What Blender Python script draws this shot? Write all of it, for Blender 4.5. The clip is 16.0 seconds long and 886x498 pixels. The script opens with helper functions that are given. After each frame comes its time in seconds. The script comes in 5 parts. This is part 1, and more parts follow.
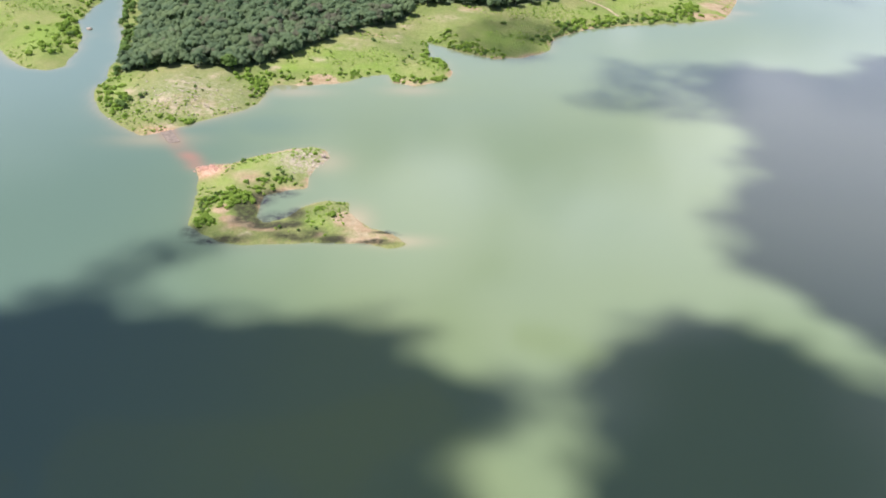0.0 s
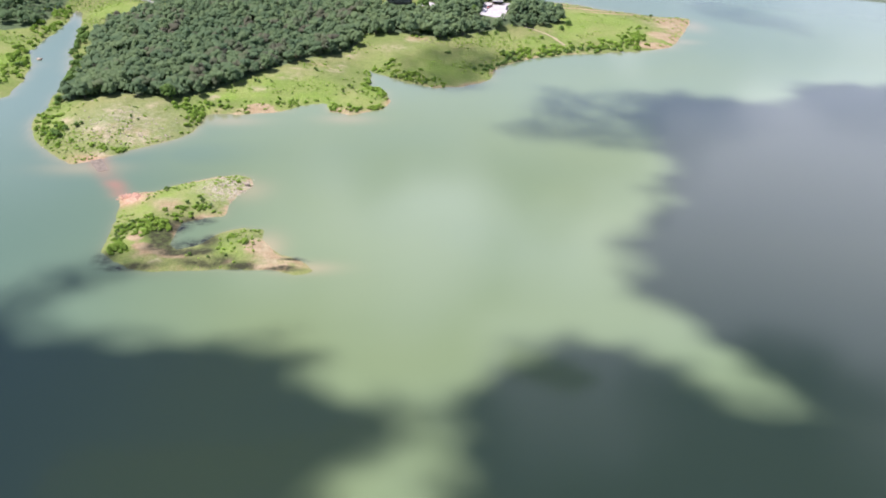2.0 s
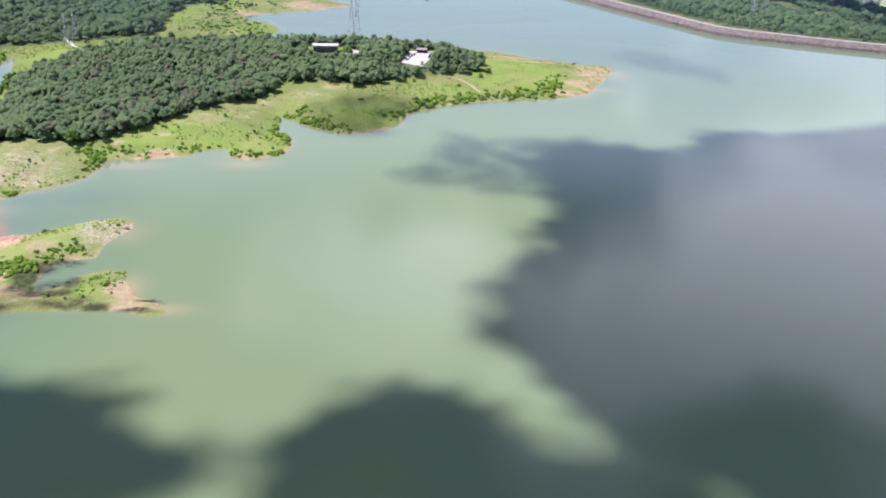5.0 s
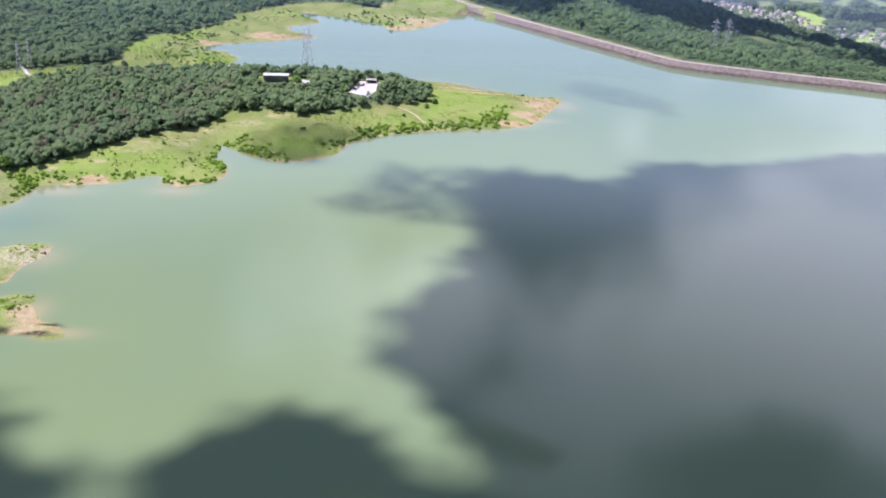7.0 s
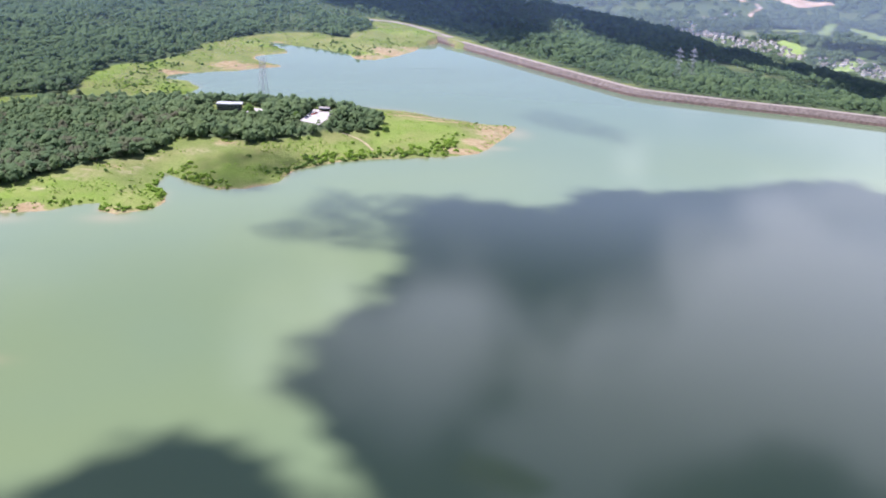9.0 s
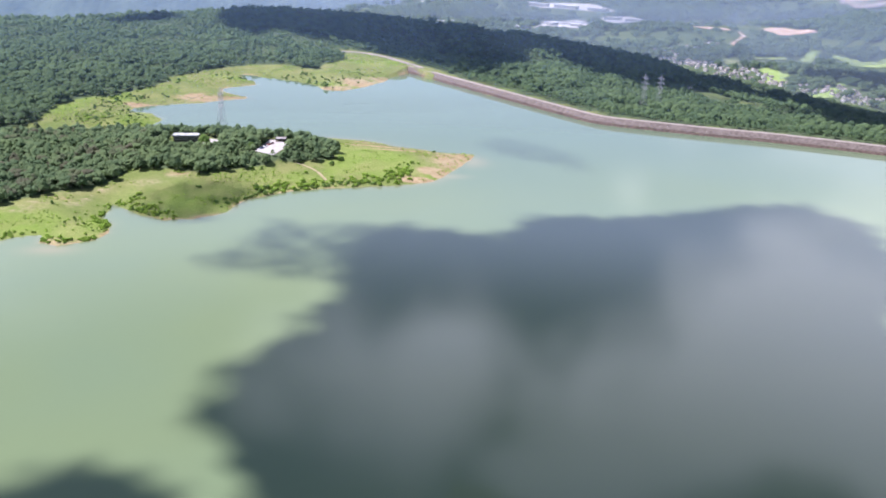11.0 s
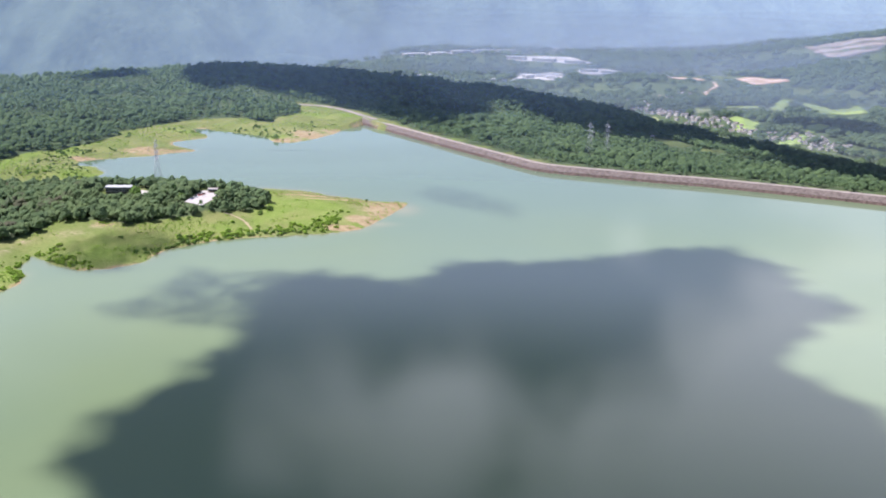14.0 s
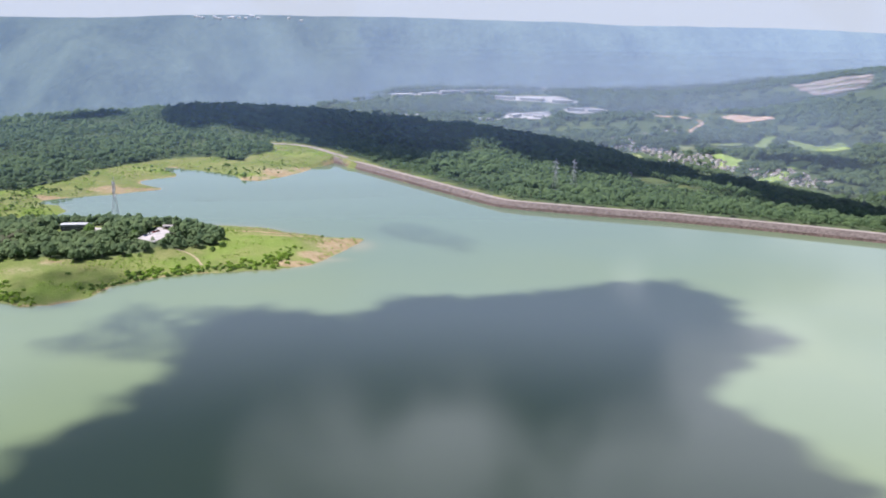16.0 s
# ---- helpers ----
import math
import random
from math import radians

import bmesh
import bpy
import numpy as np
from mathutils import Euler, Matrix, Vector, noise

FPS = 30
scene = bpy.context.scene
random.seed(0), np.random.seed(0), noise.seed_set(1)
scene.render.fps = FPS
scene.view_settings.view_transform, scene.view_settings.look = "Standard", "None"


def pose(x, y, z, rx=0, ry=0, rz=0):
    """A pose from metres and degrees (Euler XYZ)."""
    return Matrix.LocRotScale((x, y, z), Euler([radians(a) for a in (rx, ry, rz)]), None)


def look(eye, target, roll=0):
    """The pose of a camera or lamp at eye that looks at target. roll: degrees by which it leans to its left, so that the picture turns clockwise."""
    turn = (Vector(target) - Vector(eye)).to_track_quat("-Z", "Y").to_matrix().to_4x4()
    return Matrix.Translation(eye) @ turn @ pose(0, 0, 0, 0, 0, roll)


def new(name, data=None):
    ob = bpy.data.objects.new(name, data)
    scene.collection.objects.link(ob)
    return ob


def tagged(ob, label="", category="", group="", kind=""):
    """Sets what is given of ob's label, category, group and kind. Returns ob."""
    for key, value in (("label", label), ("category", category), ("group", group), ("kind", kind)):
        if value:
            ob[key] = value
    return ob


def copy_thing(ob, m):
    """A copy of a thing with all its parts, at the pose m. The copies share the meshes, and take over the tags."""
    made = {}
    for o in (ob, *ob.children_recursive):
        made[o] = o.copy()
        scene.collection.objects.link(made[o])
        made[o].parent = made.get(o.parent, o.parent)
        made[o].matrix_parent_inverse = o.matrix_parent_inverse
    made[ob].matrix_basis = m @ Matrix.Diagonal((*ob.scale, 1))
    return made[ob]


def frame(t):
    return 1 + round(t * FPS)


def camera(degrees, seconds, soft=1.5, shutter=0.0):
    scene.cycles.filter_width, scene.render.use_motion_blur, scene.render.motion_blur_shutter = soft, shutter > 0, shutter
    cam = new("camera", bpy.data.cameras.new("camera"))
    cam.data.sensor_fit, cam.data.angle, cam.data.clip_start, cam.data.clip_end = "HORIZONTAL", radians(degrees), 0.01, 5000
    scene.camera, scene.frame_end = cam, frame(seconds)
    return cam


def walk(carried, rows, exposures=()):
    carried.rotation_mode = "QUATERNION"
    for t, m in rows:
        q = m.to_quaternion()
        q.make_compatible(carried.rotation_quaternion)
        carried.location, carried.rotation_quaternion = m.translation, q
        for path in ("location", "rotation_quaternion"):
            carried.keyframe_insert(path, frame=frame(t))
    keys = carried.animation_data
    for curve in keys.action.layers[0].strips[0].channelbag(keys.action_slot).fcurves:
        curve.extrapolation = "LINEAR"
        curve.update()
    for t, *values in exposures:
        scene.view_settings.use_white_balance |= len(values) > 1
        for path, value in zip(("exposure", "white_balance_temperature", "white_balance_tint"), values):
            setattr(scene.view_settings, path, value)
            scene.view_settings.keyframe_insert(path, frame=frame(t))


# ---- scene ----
cam = camera(50.98, 16.0, 1.9)
PATH = [
    (0, (-60.930, 5.937, 212.003), (-52.892, 92.369, 162.355), 2.473),
    (0.5, (-49.877, 3.412, 213.566), (-41.955, 90.178, 164.486), 2.400),
    (1, (-38.521, 0.940, 215.141), (-30.695, 88.048, 166.655), 2.327),
    (1.5, (-27.198, -1.462, 216.671), (-19.497, 85.967, 168.745), 2.277),
    (2, (-15.509, -3.775, 218.200), (-7.912, 83.990, 170.876), 2.233),
    (2.5, (-3.832, -6.042, 219.697), (3.647, 82.066, 172.995), 2.202),
    (3, (8.195, -8.246, 221.156), (15.591, 80.224, 175.131), 2.164),
    (3.5, (20.205, -10.480, 222.494), (27.521, 78.343, 177.141), 2.145),
    (4, (32.445, -12.671, 223.710), (39.717, 76.517, 179.072), 2.147),
    (6.5, (93.947, -23.748, 227.277), (101.165, 67.171, 186.270), 2.701),
    (7, (105.846, -25.010, 227.647), (113.039, 66.259, 187.422), 2.743),
    (7.5, (117.355, -25.973, 227.862), (124.483, 65.612, 188.347), 2.748),
    (8, (128.970, -26.641, 227.935), (136.072, 65.247, 189.125), 2.715),
    (8.5, (140.249, -27.095, 227.865), (147.293, 65.088, 189.751), 2.677),
    (9, (151.406, -27.442, 227.736), (158.420, 65.059, 190.393), 2.605),
    (11.5, (202.007, -28.800, 225.728), (208.964, 65.180, 192.274), 1.708),
    (12, (212.475, -29.897, 225.338), (219.470, 64.365, 192.692), 1.549),
    (12.5, (222.893, -31.269, 224.922), (229.900, 63.272, 193.094), 1.420),
    (13, (233.603, -32.842, 224.507), (240.661, 62.008, 193.625), 1.305),
    (13.5, (244.306, -34.483, 224.027), (251.375, 60.669, 194.090), 1.211),
    (14, (255.201, -36.005, 223.534), (262.268, 59.481, 194.680), 1.123),
    (14.5, (266.031, -37.458, 222.944), (273.023, 58.366, 195.214), 1.046),
    (15, (277.256, -38.781, 222.163), (284.216, 57.344, 195.488), 0.948),
    (15.5, (288.586, -39.965, 221.175), (295.521, 56.421, 195.451), 0.850),
    (16, (300.000, -41.000, 220.130), (306.928, 55.650, 195.416), 0.744),
]
walk(cam, [(t, look(eye, target, roll)) for t, eye, target, roll in PATH], exposures=((0.0, 0.61, 6080, 27), (4.0, 0.62, 5880, 29), (9.0, 0.66, 5860, 29), (13.0, 0.63, 5980, 27), (16.0, 0.43, 6050, 24)))


# ---------------- light and sky ----------------
SUN = Vector((-0.46, 0.07, 0.885)).normalized()
CLOUD_Z = 1600.0
world = bpy.data.worlds.new("sky")
scene.world = world
world.use_nodes = True
wt = world.node_tree
wn, wl = wt.nodes, wt.links
wn.clear()
w_out = wn.new("ShaderNodeOutputWorld")
w_bg = wn.new("ShaderNodeBackground")
w_sky = wn.new("ShaderNodeTexSky")
w_sky.sky_type = "NISHITA"
w_sky.sun_disc = False
w_sky.sun_elevation = math.asin(SUN.z)
w_sky.sun_rotation = math.atan2(SUN.x, SUN.y)
w_sky.altitude = 500
w_sky.dust_density = 1.0
w_bg.inputs["Strength"].default_value = 0.060
# broken cloud over the whole dome, laid on a plane overhead, and pale haze towards the horizon
w_co = wn.new("ShaderNodeTexCoord")
w_sep = wn.new("ShaderNodeSeparateXYZ")
wl.new(w_co.outputs["Generated"], w_sep.inputs[0])


def wmath(op, a, b):
    n = wn.new("ShaderNodeMath")
    n.operation = op
    for i, v in enumerate((a, b)):
        if isinstance(v, (int, float)):
            n.inputs[i].default_value = v
        else:
            wl.new(v, n.inputs[i])
    return n.outputs[0]


def wspan(v, lo, hi, a=0.0, b=1.0):
    m = wn.new("ShaderNodeMapRange")
    m.interpolation_type = "SMOOTHSTEP"
    m.inputs["From Min"].default_value, m.inputs["From Max"].default_value = lo, hi
    m.inputs["To Min"].default_value, m.inputs["To Max"].default_value = a, b
    wl.new(v, m.inputs["Value"])
    return m.outputs[0]


def wmix(f, a, b):
    m = wn.new("ShaderNodeMix")
    m.data_type = "RGBA"
    for k, v in ((0, f), (6, a), (7, b)):
        if isinstance(v, tuple):
            m.inputs[k].default_value = (*v, 1)
        else:
            wl.new(v, m.inputs[k])
    return m.outputs[2]


def toward(az, el):
    a, e = radians(az), radians(el)
    return math.sin(a) * math.cos(e), math.cos(a) * math.cos(e), math.sin(e)


w_warp = wn.new("ShaderNodeTexNoise")
w_warp.inputs["Scale"].default_value = 3.2
w_warp.inputs["Detail"].default_value = 3.0
wl.new(w_co.outputs["Generated"], w_warp.inputs["Vector"])
w_off = wn.new("ShaderNodeVectorMath")
w_off.operation = "MULTIPLY_ADD"
w_off.inputs[1].default_value = (0.42, 0.42, 0.30)
w_bent = wn.new("ShaderNodeVectorMath")
w_bent.operation = "SUBTRACT"
w_bent.inputs[1].default_value = (0.21, 0.21, 0.15)
wl.new(w_warp.outputs["Color"], w_off.inputs[0])
wl.new(w_co.outputs["Generated"], w_off.inputs[2])
wl.new(w_off.outputs[0], w_bent.inputs[0])


def wnear(az, el, wide):
    """How near a way in the sky lies to the heart of a cloud bank: 1 in the heart, 0 past its width in degrees; the edge wavers."""
    d = wn.new("ShaderNodeVectorMath")
    d.operation = "DISTANCE"
    wl.new(w_bent.outputs[0], d.inputs[0])
    d.inputs[1].default_value = toward(az, el)
    return wspan(d.outputs["Value"], 0.0, radians(wide), 1.0, 0.0)


up = wmath("MAXIMUM", w_sep.outputs["Z"], 0.0)
den = wmath("ADD", up, 0.16)
w_com = wn.new("ShaderNodeCombineXYZ")
wl.new(wmath("DIVIDE", w_sep.outputs["X"], den), w_com.inputs[0])
wl.new(wmath("DIVIDE", w_sep.outputs["Y"], den), w_com.inputs[1])
w_noise = wn.new("ShaderNodeTexNoise")
w_noise.inputs["Scale"].default_value = 1.6
w_noise.inputs["Detail"].default_value = 4.0
w_noise.inputs["Roughness"].default_value = 0.58
wl.new(w_com.outputs[0], w_noise.inputs["Vector"])
# the banks over the valley that the lake mirrors, and broken cloud over the rest of the dome
banks = 0.0
for az, el, wide, thick in ((18, 30.5, 10.0, 0.95), (25, 27.0, 11.0, 1.0), (34, 13.0, 9.0, 0.75), (44, 15.0, 10.0, 0.7), (21, 11.0, 6.0, 0.3), (31, 29.0, 7.0, 0.5), (32, 23.0, 11.0, 1.0), (21, 23.0, 7.0, 0.6), (4.0, 29.5, 9.0, 0.95), (10, 29.0, 9.0, 0.65), (-4.0, 26.0, 8.0, 0.75), (14.5, 35.5, 6.5, 0.8), (37, 37.0, 9.0, 0.8),
                            (16, 17.0, 4.5, 0.55), (42, 26.0, 13.0, 0.9), (27, 19.5, 5.0, 0.4), (-24, 20.0, 9.0, 0.3)):
    banks = wmath("ADD", banks, wmath("MULTIPLY", wnear(az, el, wide), thick))
banks = wspan(wmath("ADD", banks, wmath("MULTIPLY", wmath("SUBTRACT", w_noise.outputs["Fac"], 0.5), 0.9)), 0.05, 1.15)
rest = wmath("MULTIPLY", wspan(w_noise.outputs["Fac"], 0.50, 0.66), wspan(wnear(15, 27, 55), 0.0, 0.5, 0.25, 0.0))
cover = wmath("MAXIMUM", banks, wmath("MULTIPLY", rest, wspan(up, 0.17, 0.40)))
cloud_colour = wmix(wspan(up, 0.36, 0.70), (25.0, 27.6, 27.6), (5.0, 6.6, 8.2))
haze = wmix(wspan(up, 0.02, 0.16), (8.2, 9.2, 9.2), (8.4, 10.8, 13.0))
haze = wmix(wspan(up, 0.25, 0.33), haze, (11.0, 13.8, 17.0))
sky_colour = wmix(wspan(up, 0.30, 0.43, 0.95, 0.0), w_sky.outputs[0], haze)
wl.new(wmix(cover, sky_colour, cloud_colour), w_bg.inputs["Color"])
wl.new(w_bg.outputs[0], w_out.inputs[0])

sun_data = bpy.data.lights.new("sun", "SUN")
sun_data.energy = 5.0
sun_data.angle = radians(0.5)
sun_data.color = (1.0, 0.96, 0.89)
sun = new("sun", sun_data)
sun.matrix_world = look(tuple(SUN * 3000), (0, 0, 0))

# ---------------- helpers of this scene ----------------
RNG = np.random.default_rng(7)


def lattice(ix, iy, seed):
    h = (ix.astype(np.int64) * 374761393 + iy.astype(np.int64) * 668265263 + seed * 144665) & 0x7FFFFFFF
    h = ((h ^ (h >> 13)) * 1274126177) & 0x7FFFFFFF
    h = (h ^ (h >> 16)) & 0xFFFF
    return h / 65535.0


def vnoise(x, y, size, seed=0):
    """Smooth value noise, -1 to 1, with features of the given size."""
    u, v = np.asarray(x) / size, np.asarray(y) / size
    iu, iv = np.floor(u), np.floor(v)
    fu, fv = u - iu, v - iv
    fu, fv = fu * fu * (3 - 2 * fu), fv * fv * (3 - 2 * fv)
    a, b = lattice(iu, iv, seed), lattice(iu + 1, iv, seed)
    c, d = lattice(iu, iv + 1, seed), lattice(iu + 1, iv + 1, seed)
    return 2 * ((a * (1 - fu) + b * fu) * (1 - fv) + (c * (1 - fu) + d * fu) * fv) - 1


def fbm(x, y, size, octaves=4, seed=0):
    total, amp, norm = 0, 1.0, 0
    for k in range(octaves):
        total = total + amp * vnoise(x, y, size / 2 ** k, seed + 17 * k)
        norm += amp
        amp *= 0.5
    return total / norm


def inside(x, y, poly):
    """Which points lie in a closed outline."""
    res = np.zeros(np.shape(x), bool)
    n = len(poly)
    for i in range(n):
        x1, y1 = poly[i]
        x2, y2 = poly[(i + 1) % n]
        if y1 == y2:
            continue
        cross = ((y1 > y) != (y2 > y)) & (x < (x2 - x1) * (y - y1) / (y2 - y1) + x1)
        res ^= cross
    return res


def nearest(x, y, line, closed=False):
    """Distance to a line of points, and where along it (index and fraction) the nearest place is."""
    best = np.full(np.shape(x), 1e12)
    where = np.zeros(np.shape(x))
    n = len(line)
    for i in range(n if closed else n - 1):
        x1, y1 = line[i][:2]
        x2, y2 = line[(i + 1) % n][:2]
        dx, dy = x2 - x1, y2 - y1
        f = np.clip(((x - x1) * dx + (y - y1) * dy) / (dx * dx + dy * dy + 1e-9), 0, 1)
        d = (x - x1 - f * dx) ** 2 + (y - y1 - f * dy) ** 2
        m = d < best
        best = np.where(m, d, best)
        where = np.where(m, i + f, where)
    return np.sqrt(best), where


def signed(x, y, poly):
    """Positive inside the outline."""
    d, _ = nearest(x, y, poly, True)
    return np.where(inside(x, y, poly), d, -d)


def smooth(a, b, v):
    t = np.clip((v - a) / (b - a), 0, 1)
    return t * t * (3 - 2 * t)


def mesh_arrays(name, verts, faces, mats, attrs=None, flat=True):
    """A mesh from arrays: faces all of one size."""
    me = bpy.data.meshes.new(name)
    verts = np.asarray(verts, np.float32)
    faces = np.asarray(faces, np.int32)
    k = faces.shape[1]
    me.vertices.add(len(verts))
    me.vertices.foreach_set("co", verts.ravel())
    me.loops.add(faces.size)
    me.loops.foreach_set("vertex_index", faces.ravel())
    me.polygons.add(len(faces))
    me.polygons.foreach_set("loop_start", np.arange(len(faces), dtype=np.int32) * k)
    me.update(calc_edges=True)
    if not flat:
        me.polygons.foreach_set("use_smooth", np.ones(len(faces), bool))
    for key, val in (attrs or {}).items():
        a = me.attributes.new(key, "FLOAT", "POINT")
        a.data.foreach_set("value", np.asarray(val, np.float32))
    for m in mats if isinstance(mats, (list, tuple)) else [mats]:
        me.materials.append(m)
    return me


def part(name, bm, material, parent, label=""):
    me = bpy.data.meshes.new(name)
    bm.to_mesh(me)
    bm.free()
    me.materials.append(material)
    ob = new(name, me)
    ob.parent = parent
    if label:
        tagged(ob, label)
    return ob


# ---------------- materials ----------------
class Nodes:
    """A small builder for node materials."""

    def __init__(self, name, rough=0.8, spec=0.3):
        self.mat = bpy.data.materials.new(name)
        self.mat.use_nodes = True
        self.t = self.mat.node_tree
        self.t.nodes.clear()
        self.out = self.add("ShaderNodeOutputMaterial")
        self.bsdf = self.add("ShaderNodeBsdfPrincipled")
        self.bsdf.inputs["Roughness"].default_value = rough
        self.bsdf.inputs["Specular IOR Level"].default_value = spec
        self.link(self.bsdf.outputs[0], self.out.inputs[0])
        self.pos = self.add("ShaderNodeNewGeometry").outputs["Position"]

    def add(self, kind):
        return self.t.nodes.new(kind)

    def link(self, a, b):
        self.t.links.new(a, b)

    def noise(self, scale, detail=4.0, rough=0.55, lo=0.35, hi=0.65, vec=None):
        n = self.add("ShaderNodeTexNoise")
        n.inputs["Scale"].default_value = scale
        n.inputs["Detail"].default_value = detail
        n.inputs["Roughness"].default_value = rough
        self.link(vec or self.pos, n.inputs["Vector"])
        return self.span(n.outputs["Fac"], lo, hi)

    def span(self, v, lo, hi, a=0.0, b=1.0):
        m = self.add("ShaderNodeMapRange")
        m.inputs["From Min"].default_value, m.inputs["From Max"].default_value = lo, hi
        m.inputs["To Min"].default_value, m.inputs["To Max"].default_value = a, b
        self.link(v, m.inputs["Value"])
        return m.outputs[0]

    def math(self, op, a, b=0.0):
        m = self.add("ShaderNodeMath")
        m.operation = op
        for i, v in enumerate((a, b)):
            if isinstance(v, (int, float)):
                m.inputs[i].default_value = v
            else:
                self.link(v, m.inputs[i])
        return m.outputs[0]

    def mix(self, f, a, b):
        m = self.add("ShaderNodeMix")
        m.data_type = "RGBA"
        for key, v in (("Factor", f), ("A", a), ("B", b)):
            s = m.inputs[key] if key == "Factor" else [i for i in m.inputs if i.name == key and i.type == "RGBA"][0]
            if isinstance(v, (int, float)):
                s.default_value = v
            elif isinstance(v, tuple):
                s.default_value = (*v, 1)
            else:
                self.link(v, s)
        return [o for o in m.outputs if o.type == "RGBA"][0]

    def attr(self, name):
        a = self.add("ShaderNodeAttribute")
        a.attribute_name = name
        return a.outputs["Fac"]

    def colour(self, c):
        if isinstance(c, tuple):
            self.bsdf.inputs["Base Color"].default_value = (*c, 1)
        else:
            self.link(c, self.bsdf.inputs["Base Color"])
        return self

    def bump(self, h, strength, dist):
        b = self.add("ShaderNodeBump")
        b.inputs["Strength"].default_value = strength
        b.inputs["Distance"].default_value = dist
        self.link(h, b.inputs["Height"])
        self.link(b.outputs[0], self.bsdf.inputs["Normal"])
        return self


def leaf_material(name, dark, light, dry=(0.10, 0.075, 0.05), grain=1.1, glow=0.40, deep=0.55):
    """Leaves in clumps: sprays of a metre or so stand lighter out of the crown, the low spots between them darker."""
    n = Nodes(name, 0.75, 0.2)
    isl = n.add("ShaderNodeNewGeometry").outputs["Random Per Island"]
    c = n.mix(n.attr("tint"), dark, light)
    c = n.mix(n.span(isl, 0, 1, 0.0, 0.45), c, light)
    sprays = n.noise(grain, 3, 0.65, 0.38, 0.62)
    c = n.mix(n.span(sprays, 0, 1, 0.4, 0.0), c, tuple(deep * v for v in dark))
    c = n.mix(n.attr("dry"), c, dry)
    n.colour(c)
    n.bump(sprays, 0.6, 0.6 / grain)
    through_leaf = n.add("ShaderNodeBsdfTranslucent")
    n.link(c, through_leaf.inputs["Color"])
    both = n.add("ShaderNodeMixShader")
    both.inputs[0].default_value = glow
    n.link(n.bsdf.outputs[0], both.inputs[1])
    n.link(through_leaf.outputs[0], both.inputs[2])
    n.link(both.outputs[0], n.out.inputs[0])
    return n.mat


def plain(name, c1, c2, scale=1.0, rough=0.8, spec=0.3, metal=0.0):
    n = Nodes(name, rough, spec)
    n.bsdf.inputs["Metallic"].default_value = metal
    return n.colour(n.mix(n.noise(scale), c1, c2)).mat


def ground_material():
    n = Nodes("grass and bare earth", 0.95, 0.1)
    green = n.mix(n.noise(0.045, 6), (0.142, 0.192, 0.046), (0.208, 0.246, 0.074))
    green = n.mix(n.noise(0.4, 4, 0.6, 0.45, 0.75), green, (0.108, 0.158, 0.040))
    green = n.mix(n.math("MULTIPLY", n.attr("lush"), 0.75), green, (0.200, 0.320, 0.040))
    straw = n.mix(n.noise(0.3, 5), (0.265, 0.250, 0.095), (0.330, 0.295, 0.140))
    c = n.mix(n.math("MULTIPLY", n.noise(0.026, 8, 0.7, 0.44, 0.62), 0.46), green, straw)
    earth = n.mix(n.noise(0.15, 6), (0.32, 0.225, 0.125), (0.43, 0.33, 0.20))
    patch = n.noise(0.06, 8, 0.7, 0.40, 0.60)
    bare = n.math("MULTIPLY", n.attr("bare"), n.span(patch, 0, 1, 0.45, 1.5))
    c = n.mix(n.span(bare, 0.25, 0.62), c, earth)
    pale = n.mix(n.noise(0.25, 6), (0.34, 0.285, 0.165), (0.46, 0.39, 0.25))
    c = n.mix(n.math("MULTIPLY", n.attr("pale"), n.noise(0.16, 6, 0.7, 0.42, 0.58)), c, pale)
    red = n.mix(n.noise(0.3, 5), (0.46, 0.24, 0.15), (0.58, 0.40, 0.27))
    c = n.mix(n.attr("red"), c, red)
    stone = n.mix(n.noise(0.8, 6), (0.34, 0.29, 0.21), (0.54, 0.48, 0.37))
    c = n.mix(n.math("MULTIPLY", n.attr("stony"), n.noise(0.35, 6, 0.7, 0.44, 0.56)), c, stone)
    c = n.mix(n.span(n.noise(1.1, 6, 0.7, 0.40, 0.62), 0, 1, 0.0, 0.34), c, (0.075, 0.098, 0.030))
    c = n.mix(n.span(n.noise(1.7, 5, 0.7, 0.52, 0.70), 0, 1, 0.0, 0.30), c, (0.34, 0.32, 0.19))
    wet = n.math("MULTIPLY", n.span(n.attr("mud"), 0.15, 0.60), n.span(n.noise(0.28, 6, 0.7, 0.36, 0.54), 0, 1, 0.62, 1.0))
    c = n.mix(n.math("MULTIPLY", wet, 0.95), c, (0.036, 0.037, 0.021))
    floor = n.mix(n.noise(0.2, 4), (0.065, 0.095, 0.045), (0.095, 0.130, 0.060))
    c = n.mix(n.attr("wood"), c, floor)
    n.bump(n.noise(0.7, 6), 0.5, 0.5)
    return n.colour(c).mat


